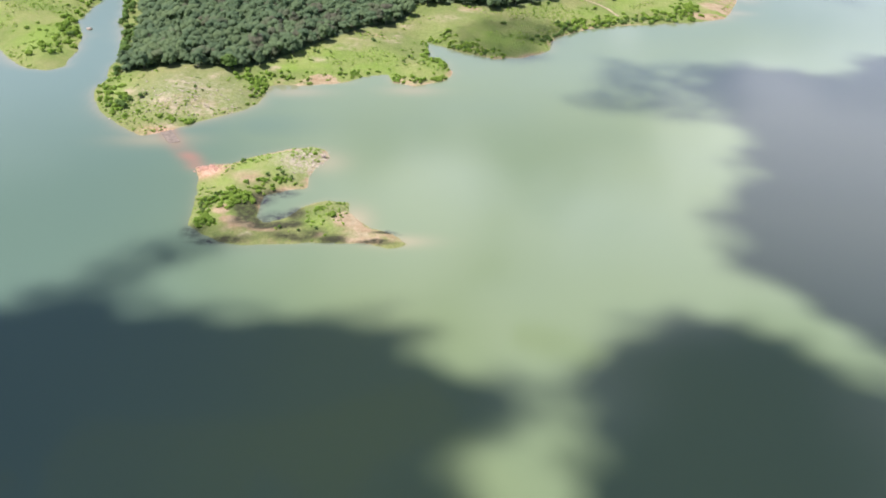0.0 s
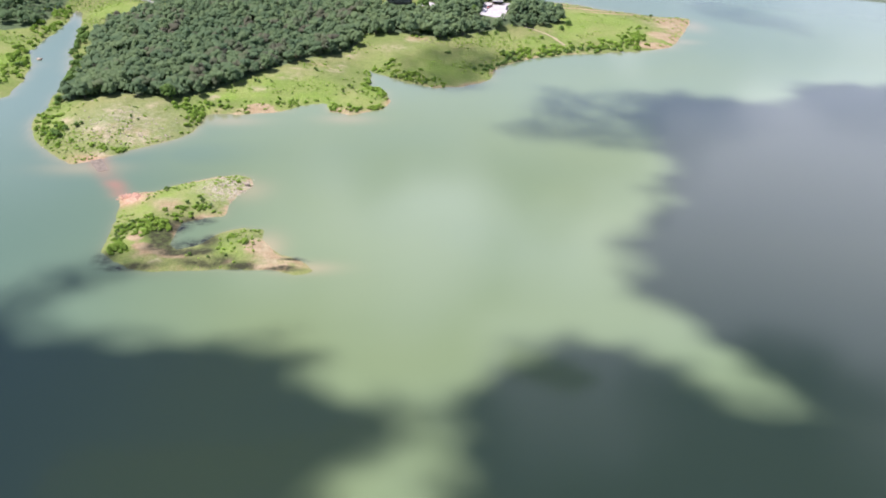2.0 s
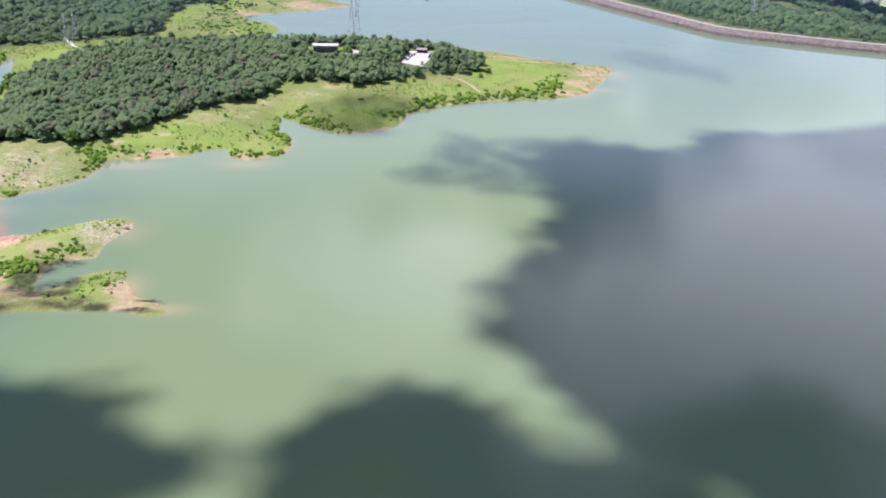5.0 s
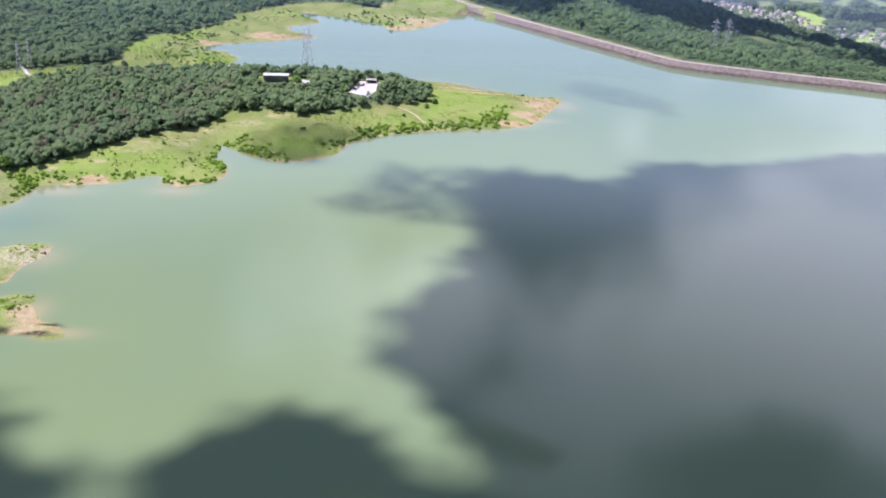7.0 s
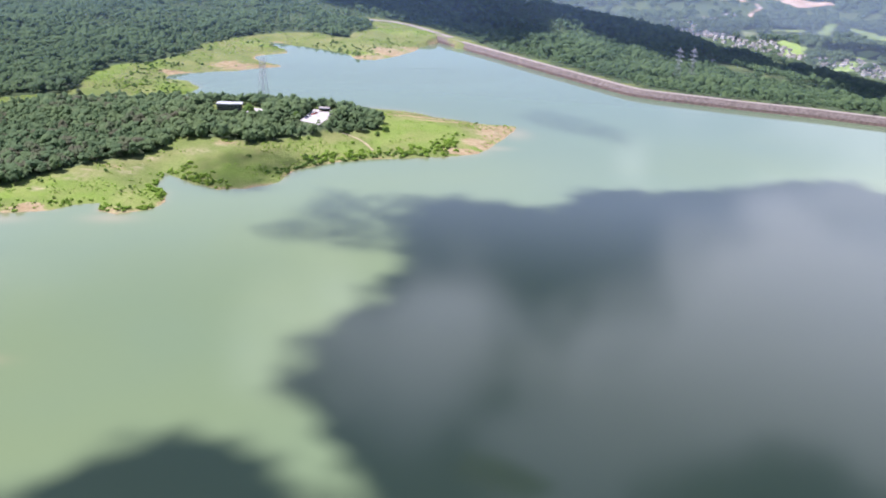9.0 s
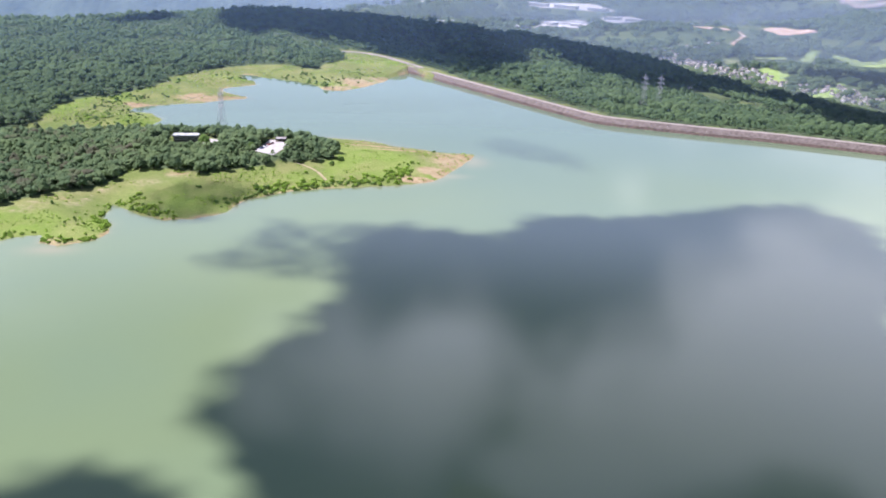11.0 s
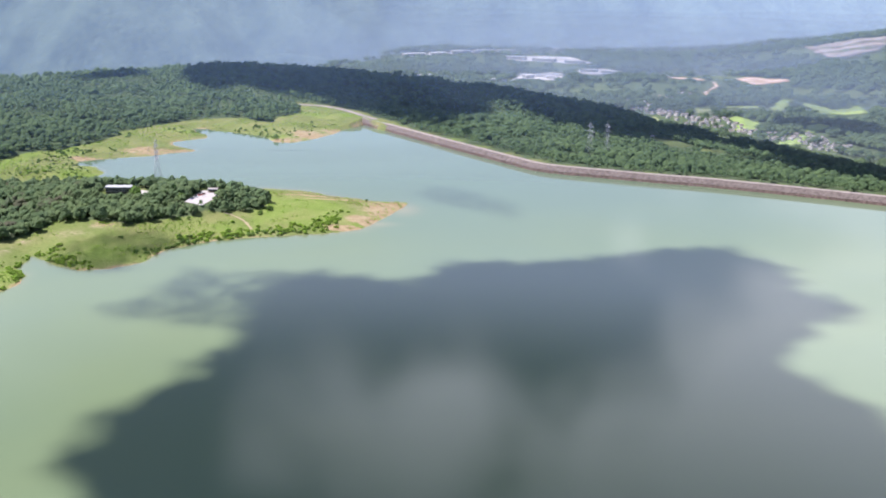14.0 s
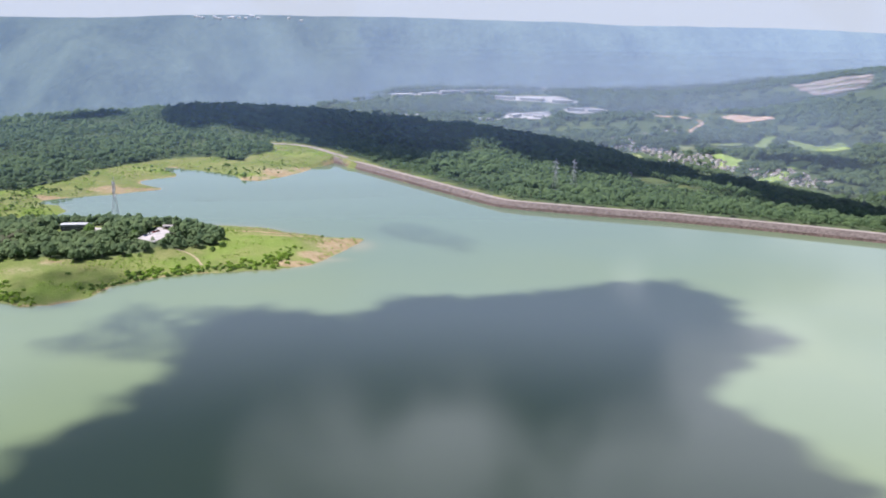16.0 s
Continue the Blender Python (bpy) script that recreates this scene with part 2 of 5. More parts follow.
def water_material():
    n = Nodes("turbid green water", 0.055, 0.5)
    n.bsdf.inputs["IOR"].default_value = 1.33
    c = n.mix(n.noise(0.0035, 3, 0.5, 0.38, 0.62), (0.150, 0.199, 0.090), (0.138, 0.191, 0.102))
    c = n.mix(n.attr("teal"), c, (0.092, 0.149, 0.102))
    c = n.mix(n.attr("silt"), c, (0.30, 0.25, 0.14))
    c = n.mix(n.attr("redsilt"), c, (0.32, 0.15, 0.10))
    c = n.mix(n.math("MULTIPLY", n.span(n.attr("weed"), 0.1, 0.7), n.span(n.noise(0.22, 6, 0.7, 0.38, 0.56), 0, 1, 0.25, 1.0)), c, (0.026, 0.030, 0.024))
    n.colour(c)
    n.bump(n.noise(0.35, 3, 0.6, 0.3, 0.7), 0.06, 0.10)
    return n.mat


GROUND = ground_material()
WATER = water_material()
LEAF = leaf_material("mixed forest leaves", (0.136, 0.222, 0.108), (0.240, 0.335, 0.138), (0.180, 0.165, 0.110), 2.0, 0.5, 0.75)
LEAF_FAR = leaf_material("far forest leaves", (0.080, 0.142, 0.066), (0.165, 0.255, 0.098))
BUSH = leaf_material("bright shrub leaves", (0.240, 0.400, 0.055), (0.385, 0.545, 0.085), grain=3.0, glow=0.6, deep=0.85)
BARK = plain("grey bark", (0.10, 0.085, 0.07), (0.18, 0.155, 0.13), 3.0, 0.9)
CLOUD = plain("dense cloud", (0.86, 0.87, 0.88), (0.9, 0.9, 0.9), 0.01, 1.0, 0.0)
n = Nodes("thin cloud edge", 1.0, 0.0)
n.colour((0.88, 0.89, 0.90))
n.bsdf.inputs["Alpha"].default_value = 0.24
WISP = n.mat

# ---------------- plan of the lake ----------------
WEST_SHORE = [(-900, -500), (-900, 400), (-520, 640), (-400, 720), (-319, 665), (-302, 635), (-284, 615), (-269, 613), (-265, 621), (-266, 655), (-270, 692), (-280, 725),
              (-278, 772), (-277, 815), (-280, 855), (-272, 842), (-259, 782), (-247, 718), (-236, 670), (-230, 625)]
FRONT_SHORE = [(-231, 577), (-229, 562), (-215, 535), (-203, 518), (-191, 508), (-186, 507), (-174, 512), (-158, 529), (-137, 546), (-128, 557), (-127, 575), (-127, 589), (-102, 590),
               (-83, 596), (-65, 609), (-46, 612), (-43, 594), (-30, 589), (-8, 602), (0, 618), (-5, 639), (-15, 653), (-18, 689)]
POINT_SHORE = [(5, 666), (32, 646), (54, 650), (73, 670), (83, 702), (98, 714), (121, 729), (146, 740), (180, 745), (209, 755), (240, 766), (264, 806), (280, 840), (283, 864), (245, 873),
               (208, 892), (178, 913), (156, 919), (110, 925), (60, 930), (10, 935), (-30, 938)]
BACK_SHORE = [(-66, 953), (-52, 970), (-46, 996), (-66, 1028), (-93, 1035), (-92, 1062), (-50, 1087), (-22, 1096), (32, 1130), (-8, 1168), (-12, 1190), (26, 1220), (24, 1240), (4, 1268),
              (-6, 1298), (10, 1296), (28, 1284), (65, 1262), (104, 1234), (122, 1192), (142, 1190), (165, 1214), (200, 1268), (205, 1298), (229, 1334)]
DAM_LINE = [(234, 1350), (322, 1208), (386, 1105), (440, 1020), (466, 1004), (498, 990), (560, 962), (618, 940), (684, 907), (733, 881), (811, 837), (1150, 640)]
LAKE = WEST_SHORE + FRONT_SHORE + POINT_SHORE + BACK_SHORE + DAM_LINE + [(1400, 300), (1300, -500)]
ISLAND = [(-152, 462), (-144, 466), (-134, 468), (-126, 475), (-111, 484), (-93, 491), (-85, 487), (-81, 476), (-89, 464), (-92, 454), (-93, 438), (-102, 437), (-112, 430), (-115, 418),
          (-115, 406), (-110, 400), (-99, 406), (-92, 418), (-81, 423), (-71, 422), (-68, 406), (-61, 395), (-51, 389), (-43, 377), (-54, 376), (-64, 381), (-74, 380), (-100, 381), (-115, 379),
          (-126, 380), (-137, 389), (-145, 398), (-146, 415), (-146, 433), (-147, 447)]
CAUSEWAY = [(-152, 466), (-158, 478), (-166, 492), (-175, 511)]
# the wooded rim that the mountain falls away from, with its height
RIM = [(-1900, 1300, 0), (-763, 1850, -8), (-442, 1850, 0), (-314, 1860, 11), (-171, 1860, 16), (-10, 1900, 25), (162, 1900, 16), (337, 1900, 2), (490, 1900, -12), (577, 1920, -29), (643, 1950, -42), (711, 1980, -57),
       (792, 2050, -85), (872, 2100, -113), (936, 2080, -138), (977, 2000, -136), (1007, 1900, -132), (1024, 1780, -129), (1050, 1700, -127), (1079, 1640, -126), (1116, 1600, -128), (1119, 1500, -125), (1160, 1350, -124), (1500, 900, -110), (2200, -500, -110)]
MESA = [p[:2] for p in RIM] + [(2200, -900), (-1900, -900)]
WOOD_POINT = [(-222, 608), (-176, 606), (-147, 606), (-133, 615), (-110, 637), (-88, 665), (-64, 696), (-42, 712), (-25, 738), (-22, 760), (14, 760), (44, 749), (72, 769), (101, 784),
              (121, 792), (150, 804), (149, 835), (122, 862), (75, 884), (20, 900), (-50, 905), (-100, 885), (-160, 862), (-205, 838), (-236, 790), (-238, 750), (-228, 700), (-220, 640)]
WOOD_BACK = [(-1700, 700), (-420, 738), (-340, 752), (-308, 768), (-292, 795), (-292, 876), (-243, 884), (-200, 892), (-161, 906), (-160, 960), (-167, 1020), (-150, 1075), (-125, 1095), (-95, 1140), (-78, 1180), (-84, 1215), (-60, 1248),
             (-45, 1300), (-25, 1325), (10, 1345), (60, 1338), (85, 1318), (102, 1306), (112, 1338), (132, 1368), (138, 1415), (130, 1450), (112, 1500), (150, 1600), (190, 1960), (-1700, 1960)]
CREST_END = [(112, 1492), (132, 1490), (166, 1478), (200, 1442), (228, 1389), (254, 1341)]
WOOD_DAM = [(108, 1514), (134, 1506), (176, 1494), (214, 1452), (244, 1398)] + [(x_ + 18, y_ + 18) for x_, y_ in DAM_LINE] + [p[:2] for p in RIM[::-1] if p[0] > 0 and p[1] > 0]
LOT = [(79, 806), (97, 792), (109, 834), (113, 848), (88, 850)]
PAD = [(-8, 842), (24, 842), (30, 836), (44, 838), (40, 852), (26, 868), (-8, 868)]
LOT_H, PAD_H = 14.8, 13.2
CLEARING = [(798, 1748), (812, 1800), (868, 1832), (930, 1818), (968, 1782), (930, 1758), (880, 1776), (838, 1744)]


def valley(x, y):
    """The valley floor beyond the rim, with the hill that closes it on one side."""
    r = np.hypot(x - 300, y)
    z = -205 + 15 * smooth(-300, 450, x) + 88 * smooth(2000, 4100, r) * smooth(-400, 450, x) + 125 * np.exp(-((x - 2520) / 620) ** 2 - ((y - 3560) / 620) ** 2)
    return z + 16 * fbm(x, y, 420, 3, 5) + 4 * fbm(x, y, 90, 2, 9)


def height(x, y):
    """Height of the ground over the water's level, and the signed distance to the water."""
    x, y = np.asarray(x, float), np.asarray(y, float)
    waver = np.where((x < -30) & (y < 496) & (x > -160), 1.8, 5.0)
    wx, wy = x + waver * fbm(x, y, 26, 4, 1), y + waver * fbm(x, y, 26, 4, 2)
    shore = -signed(wx, wy, LAKE)
    isl = signed(wx, wy, ISLAND) + 1.3 * fbm(x, y, 7, 3, 6)
    d = np.maximum(shore, isl)
    low = 13.5 * (1 - np.exp(-np.maximum(d, 0) / 62.0)) + 0.9 * fbm(x, y, 22, 4, 3) * smooth(0, 16, d)
    low = np.where(isl > 0, 5.0 * (1 - np.exp(-np.maximum(isl, 0) / 18.0)) + 0.35 * fbm(x, y, 9, 3, 4) * smooth(0, 6, isl), low)
    low = low + 5.0 * smooth(62, 14, nearest(x, y, [(4, 852), (60, 838), (96, 828)])[0]) * smooth(0, 40, d)
    z = np.where(d > 0, low, np.maximum(d * 0.12, -9))
    dc, k = nearest(x, y, RIM)
    heights = np.array([p[2] for p in RIM], float)
    zc = np.interp(k, np.arange(len(RIM)), heights)
    mesa = inside(x, y, MESA)
    beyond = inside(x, y, WOOD_DAM)
    w = np.maximum(d - 30, 0) / (np.maximum(d - 30, 0) + dc + 1)
    near = z + (zc - 10) * smooth(0.0, 1.0, w) + 9 * fbm(x, y, 130, 3, 11) * smooth(60, 200, d)
    # the hollow below the dam, falling away to the valley, and the ridge on its far side
    hollow = np.minimum(z, 4.5) - 12 * smooth(34, 110, d) - 44 * smooth(70, 520, d) - 58 * smooth(480, 980, x) * smooth(90, 480, d)
    hollow = hollow + (zc - hollow) * smooth(230, 0, dc) + 9 * fbm(x, y, 110, 3, 11) * smooth(80, 220, d)
    near = np.where(beyond, near + (hollow - near) * smooth(0, 170, nearest(x, y, [(108, 1514), (112, 1560), (162, 1900)])[0]), near)
    far = zc + (valley(x, y) - zc) * smooth(0, 380, dc) + 6 * fbm(x, y, 130, 3, 12) * smooth(0, 200, dc)
    z = np.where(mesa, near, far)
    z = z + (7.8 - z) * smooth(95, 18, nearest(x, y, CREST_END)[0]) * (d > 0)
    z = z + (LOT_H - z) * smooth(-16, -3, signed(x, y, LOT))
    return z + (PAD_H - z) * smooth(-14, -3, signed(x, y, PAD)), d


# bare or trodden ground: place, spread and how bare
BARE_ISLAND = ((-60, 386, 15, 7, 0.9), (-105, 382, 36, 5, 0.3), (-67, 396, 10, 14, 0.9), (-121, 394, 10, 7, 0.55), (-124, 445, 16, 10, 0.4), (-131, 410, 4, 5, 1.3),
               (-126, 401, 5, 4, 1.3), (-119, 396, 7, 3, 1.3), (-110, 391, 8, 2.5, 1.1), (-70, 402, 6, 8, 1.4), (-64, 391, 7, 5, 1.4), (-84, 386, 7, 2.4, 0.7))
BARE_POINT = ((-108, 585, 14, 4, 1.6), (-91, 600, 10, 4, 1.5), (-34, 590, 10, 4, 1.6), (-166, 545, 34, 26, 0.34), (-36, 594, 14, 9, 0.75), (-30, 588, 9, 5, 1.3),
              (-82, 594, 13, 5, 1.2), (-106, 588, 11, 5, 1.1), (-106, 590, 18, 12, 0.6))
BARE_MEADOW = ((264, 822, 18, 22, 1.6), (276, 842, 12, 18, 1.6), (245, 788, 18, 12, 1.4), (224, 764, 18, 7, 1.2), (219, 852, 36, 5, 1.3), (196, 870, 34, 5, 1.1),
               (178, 890, 20, 4, 0.9), (-275, 660, 10, 24, 0.25), (101, 708, 7, 5, 1.1), (60, 652, 12, 4, 1.0), (-60, 684, 24, 14, 0.35), (-90, 672, 10, 22, 0.3),
               (22, 748, 16, 9, 0.5))
BARE_FAR = ((135, 1199, 28, 9, 1.5), (172, 1232, 30, 16, 1.5), (196, 1272, 14, 14, 1.6), (155, 1240, 20, 12, 1.4), (0, 1112, 46, 14, 1.5), (-70, 1068, 46, 10, 1.1),
            (-60, 1058, 46, 18, 0.5), (10, 1185, 16, 20, 0.7))
BARE = BARE_ISLAND + BARE_POINT + BARE_MEADOW + BARE_FAR


# pale dry grass and sand, dark muddy ground, weeds under the surface, rank green growth
PALE_ISLAND = ((-117, 386, 3, 1.3, 1.3), (-70, 402, 6, 10, 1), (-64, 388, 7, 4, 1), (-97, 466, 12, 9, 0.9), (-86, 477, 7, 7, 0.9), (-122, 452, 9, 5, 0.5))
PALE_POINT = ((-121, 610, 5, 4, 1.2), (-181, 547, 8, 5, 1.3), (-164, 565, 6, 3, 1.2), (-161, 590, 4, 6, 1.1), (-207, 569, 4, 5, 1.2), (-160, 538, 10, 4, 1.3),
              (-179, 576, 9, 4, 0.9), (-184, 551, 9, 6, 1), (-175, 538, 7, 6, 1), (-155, 545, 16, 6, 1), (-165, 569, 14, 5, 0.8), (-206, 568, 4, 6, 0.9),
              (-159, 596, 8, 5, 0.6), (-177, 578, 14, 8, 0.6), (-175, 517, 8, 4, 1), (-132, 542, 6, 9, 0.7), (-95, 583, 12, 5, 0.9), (-80, 592, 8, 4, 0.8),
              (-30, 591, 8, 4, 0.9))
PALE_MEADOW = ((-43, 673, 6, 5, 1.2), (-31, 713, 7, 4, 1.3), (-38, 690, 4, 9, 1.1), (2, 726, 12, 8, 0.8), (-68, 668, 9, 3, 0.9), (-80, 650, 10, 3, 0.9),
               (-94, 628, 8, 3, 0.9), (101, 708, 6, 4, 0.8), (60, 655, 14, 5, 0.5), (235, 790, 16, 14, 0.6), (254, 826, 18, 22, 0.9), (170, 745, 16, 4, 0.5),
               (-60, 700, 12, 8, 0.5), (24, 742, 14, 7, 0.6), (-70, 655, 14, 4, 0.5))
PALE_FAR = ((165, 1245, 26, 12, 1.6), (190, 1266, 16, 10, 1.6), (152, 1206, 26, 10, 1), (184, 1248, 16, 14, 0.8), (0, 1108, 26, 9, 0.9), (-40, 1090, 24, 8, 0.7),
            (14, 1212, 14, 9, 0.8), (-70, 1045, 20, 10, 0.6), (-90, 1000, 24, 10, 0.5), (110, 1320, 30, 16, 0.4))
PALE = PALE_ISLAND + PALE_POINT + PALE_MEADOW + PALE_FAR
MUD = ((-115, 424, 8, 6, 1), (-121, 412, 6, 10, 1), (-119, 400, 8, 6, 1), (-110, 394, 10, 5, 1), (-100, 396, 8, 4.5, 1), (-94, 406, 5, 6, 0.8), (-106, 431, 9, 3.5, 0.9), (-78, 383, 7, 2.4, 1),
       (-58, 381, 9, 2.2, 1), (-53, 390, 8, 1.5, 1), (-128, 383, 14, 3.5, 0.8), (-95, 385, 14, 3, 0.7), (-141, 392, 6, 7, 0.6), (-88, 388, 8, 5, 0.6), (-97, 410, 4, 5, 1))
LUSH_ISLAND = ((-124, 459, 12, 5, 1), (-135, 440, 9, 10, 1), (-112, 450, 12, 6, 0.8), (-83, 396, 9, 6, 0.7), (-127, 418, 8, 10, 1), (-136, 402, 6, 8, 1))
LUSH_POINT = ((-112, 613, 12, 6, 1.4), (-102, 621, 12, 6, 1.4), (-40, 595, 6, 5, 1.3), (-12, 600, 10, 8, 1.2), (-98, 618, 20, 8, 1), (-128, 592, 10, 10, 1),
              (-60, 620, 26, 12, 0.8), (-20, 612, 16, 16, 0.9), (-215, 572, 10, 24, 0.8))
LUSH_MEADOW = ((-92, 628, 9, 4, 1.1), (-18, 632, 8, 16, 1.1), (-290, 690, 26, 60, 0.9), (-320, 780, 30, 40, 0.7), (-95, 640, 22, 20, 0.9), (40, 690, 34, 30, 0.8),
               (120, 750, 40, 18, 0.6), (190, 780, 26, 22, 0.5))
LUSH = LUSH_ISLAND + LUSH_POINT + LUSH_MEADOW


def spots_of(x, y, table):
    out = np.zeros(np.shape(x))
    wx, wy = x + 3 * fbm(x, y, 9, 3, 55), y + 3 * fbm(x, y, 9, 3, 56)
    for cx, cy, rx, ry, amount in table:
        out = np.maximum(out, amount * np.exp(-((wx - cx) / rx) ** 2 - ((wy - cy) / ry) ** 2))
    return np.minimum(out, 1.0)


def ground_attrs(x, y, z, d):
    wood = inside(x, y, WOOD_POINT) | inside(x, y, WOOD_BACK) | inside(x, y, WOOD_DAM)
    wood = np.maximum(wood, ~inside(x, y, MESA) * (0.72 + 0.25 * smooth(0.2, -0.1, fbm(x, y, 190, 3, 85))))
    wood = wood * (~inside(x, y, LOT) & ~inside(x, y, PAD) & ~inside(x, y, CLEARING))
    edge = smooth(-0.25, 0.35, fbm(x, y, 55, 2, 51)) * np.where(x < -222, 0.35, 1.0)
    bare = np.exp(-np.maximum(d, 0) / (1.4 + 3.2 * edge)) * (0.10 + 0.50 * edge)
    for cx, cy, rx, ry, amount in BARE:
        bare = np.maximum(bare, amount * np.exp(-((x - cx) / rx) ** 2 - ((y - cy) / ry) ** 2))
    wx, wy = x + 4 * fbm(x, y, 10, 3, 57), y + 4 * fbm(x, y, 10, 3, 58)
    red = 1.3 * np.exp(-((wx + 143) / 8) ** 2 - ((wy - 457) / 8) ** 2) + 0.8 * np.exp(-((wx + 178) / 12) ** 2 - ((wy - 512) / 5) ** 2)
    stony = np.maximum(np.exp(-((x + 93) / 15) ** 2 - ((y - 470) / 16) ** 2), 0.35 * np.exp(-((x + 170) / 34) ** 2 - ((y - 560) / 30) ** 2))
    lush = np.maximum(smooth(0.05, 0.4, fbm(x, y, 60, 3, 52)) * 0.6, spots_of(x, y, LUSH))
    return {"wood": wood, "bare": np.clip(bare, 0, 1), "red": np.minimum(red, 1), "stony": np.minimum(stony * 1.2, 1), "lush": lush, "mud": spots_of(x, y, MUD), "pale": spots_of(x, y, PALE)}


def grid_mesh(name, gx, gy, zf, material, attrf, flat=False, keep=None):
    X, Y = np.meshgrid(gx, gy)
    X, Y = X.ravel(), Y.ravel()
    Z, d = zf(X, Y)
    nx, ny = len(gx), len(gy)
    i = (np.arange(ny - 1)[:, None] * nx + np.arange(nx - 1)[None, :]).ravel()
    faces = np.stack([i, i + 1, i + nx + 1, i + nx], 1)
    at = attrf(X, Y, Z, d)
    if keep is not None:
        faces = faces[keep(X, Y)[faces].any(1)]
    return new(name, mesh_arrays(name, np.stack([X, Y, Z], 1), faces, material, at, flat))


ground = grid_mesh("ground", np.concatenate([np.arange(-2600, -420, 30.0), np.arange(-420, -240, 3.6), np.arange(-240, 0, 2.4), np.arange(0, 320, 3.4), np.arange(320, 4400, 30.0)]),
                   np.concatenate([np.arange(-600, 366, 22.0), np.arange(366, 620, 2.2), np.arange(620, 960, 3.4), np.arange(960, 1500, 7.0), np.arange(1500, 4320, 30.0)]), height, GROUND, ground_attrs)
tagged(ground, "grassy shores, bare earth banks and wooded hills round a lake", "ground", kind="structure")


def water_attrs(x, y, z, d):
    _, d = height(x, y)
    isl = signed(x, y, ISLAND)
    shoal = 0.25 + 0.75 * smooth(-0.3, 0.4, fbm(x, y, 70, 2, 61))
    silt = 0.55 * np.exp(np.minimum(d, 0) / (1.5 + 3.5 * shoal)) * (0.2 + 0.8 * shoal)
    silt = np.maximum(silt, 0.75 * np.exp(-((x + 68) / 9) ** 2 - ((y - 402) / 15) ** 2))
    silt = np.maximum(silt, 0.65 * np.exp(-((x + 48) / 16) ** 2 - ((y - 382) / 6) ** 2))
    silt = np.maximum(silt, 0.45 * np.exp(-((x + 84) / 12) ** 2 - ((y - 470) / 14) ** 2))
    for cx, cy, rx, ry in ((-108, 578, 22, 9), (-32, 583, 18, 9), (-82, 598, 12, 5), (-180, 500, 22, 10), (280, 836, 14, 20), (252, 782, 16, 8)):
        silt = np.maximum(silt, 0.5 * np.exp(-((x - cx) / rx) ** 2 - ((y - cy) / ry) ** 2))
    teal = smooth(-40, -230, x + 0.16 * (y - 450) + 45 * fbm(x, y, 160, 3, 21))
    teal = np.maximum(teal, 0.7 * smooth(520, 1050, y + 40 * fbm(x, y, 160, 3, 23)))
    teal = np.maximum(teal, 0.7 * np.exp(-((x + 125) / 40) ** 2 - ((y - 520) / 30) ** 2))
    dc, _ = nearest(x, y, CAUSEWAY)
    weed = np.maximum(spots_of(x, y, MUD), 0.75 * np.exp(-((x + 104) / 10) ** 2 - ((y - 404) / 8) ** 2))
    return {"silt": silt * (1 - 0.6 * smooth(900, 1100, y)), "teal": teal, "redsilt": 0.62 * np.exp(-(dc / 5.5) ** 2) * (0.75 + 0.4 * vnoise(x, y, 9, 62)), "weed": np.minimum(weed, 1)}


water = grid_mesh("water", np.concatenate([np.arange(-900, -420, 16.0), np.arange(-420, -190, 4.0), np.arange(-190, -20, 2.0), np.arange(-20, 340, 4.0), np.arange(340, 1410, 16.0)]),
                  np.concatenate([np.arange(-500, 364, 16.0), np.arange(364, 540, 2.0), np.arange(540, 964, 4.0), np.arange(964, 1420, 8.0)]), lambda x, y: (np.zeros_like(x), x), WATER, water_attrs,
                  keep=lambda x, y: signed(x, y, LAKE) > -16)
tagged(water, "calm turbid green reservoir water mirroring the clouds", "water", kind="structure")

# ---------------- far range ----------------


def range_height(x, y):
    crest = 172 + 24 * smooth(-1400, -300, x) - 34 * smooth(300, 1700, x) - 25 * smooth(2200, 3300, x) + 11 * fbm(x, y * 0, 620, 5, 31)
    base = -212 + 100 * smooth(-400, 450, x) - 150 * smooth(3800, 3400, y) * smooth(-300, 300, x)
    t = smooth(3980 - 780 * smooth(600, -200, x), 4700, y - 90 * fbm(x, y, 420, 3, 32))
    return base + (crest - base) * t + 190 * fbm(x + 0.35 * y, y * 0.40, 430, 4, 33) * t * (1 - t) * 3, y


n = Nodes("hazy wooded mountainside", 1.0, 0.0)
squash = n.add("ShaderNodeVectorMath")
squash.operation = "MULTIPLY"
squash.inputs[1].default_value = (1.0, 0.30, 0.55)
n.link(n.pos, squash.inputs[0])
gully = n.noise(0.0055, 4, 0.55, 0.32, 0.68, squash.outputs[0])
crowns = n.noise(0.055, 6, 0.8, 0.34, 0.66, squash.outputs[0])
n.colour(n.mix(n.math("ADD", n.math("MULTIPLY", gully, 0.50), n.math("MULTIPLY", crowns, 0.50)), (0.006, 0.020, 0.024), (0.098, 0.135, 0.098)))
# distance haze put in as a blue glow, stronger towards +X
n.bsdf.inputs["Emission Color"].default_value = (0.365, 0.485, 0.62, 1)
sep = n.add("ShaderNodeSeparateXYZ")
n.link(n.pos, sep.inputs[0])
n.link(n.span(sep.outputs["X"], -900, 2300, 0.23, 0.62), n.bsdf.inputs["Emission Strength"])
n.bump(n.noise(0.030, 5, 0.6, 0.3, 0.7), 0.5, 12.0)
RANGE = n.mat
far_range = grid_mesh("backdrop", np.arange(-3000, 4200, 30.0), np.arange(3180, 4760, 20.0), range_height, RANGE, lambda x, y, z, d: {})
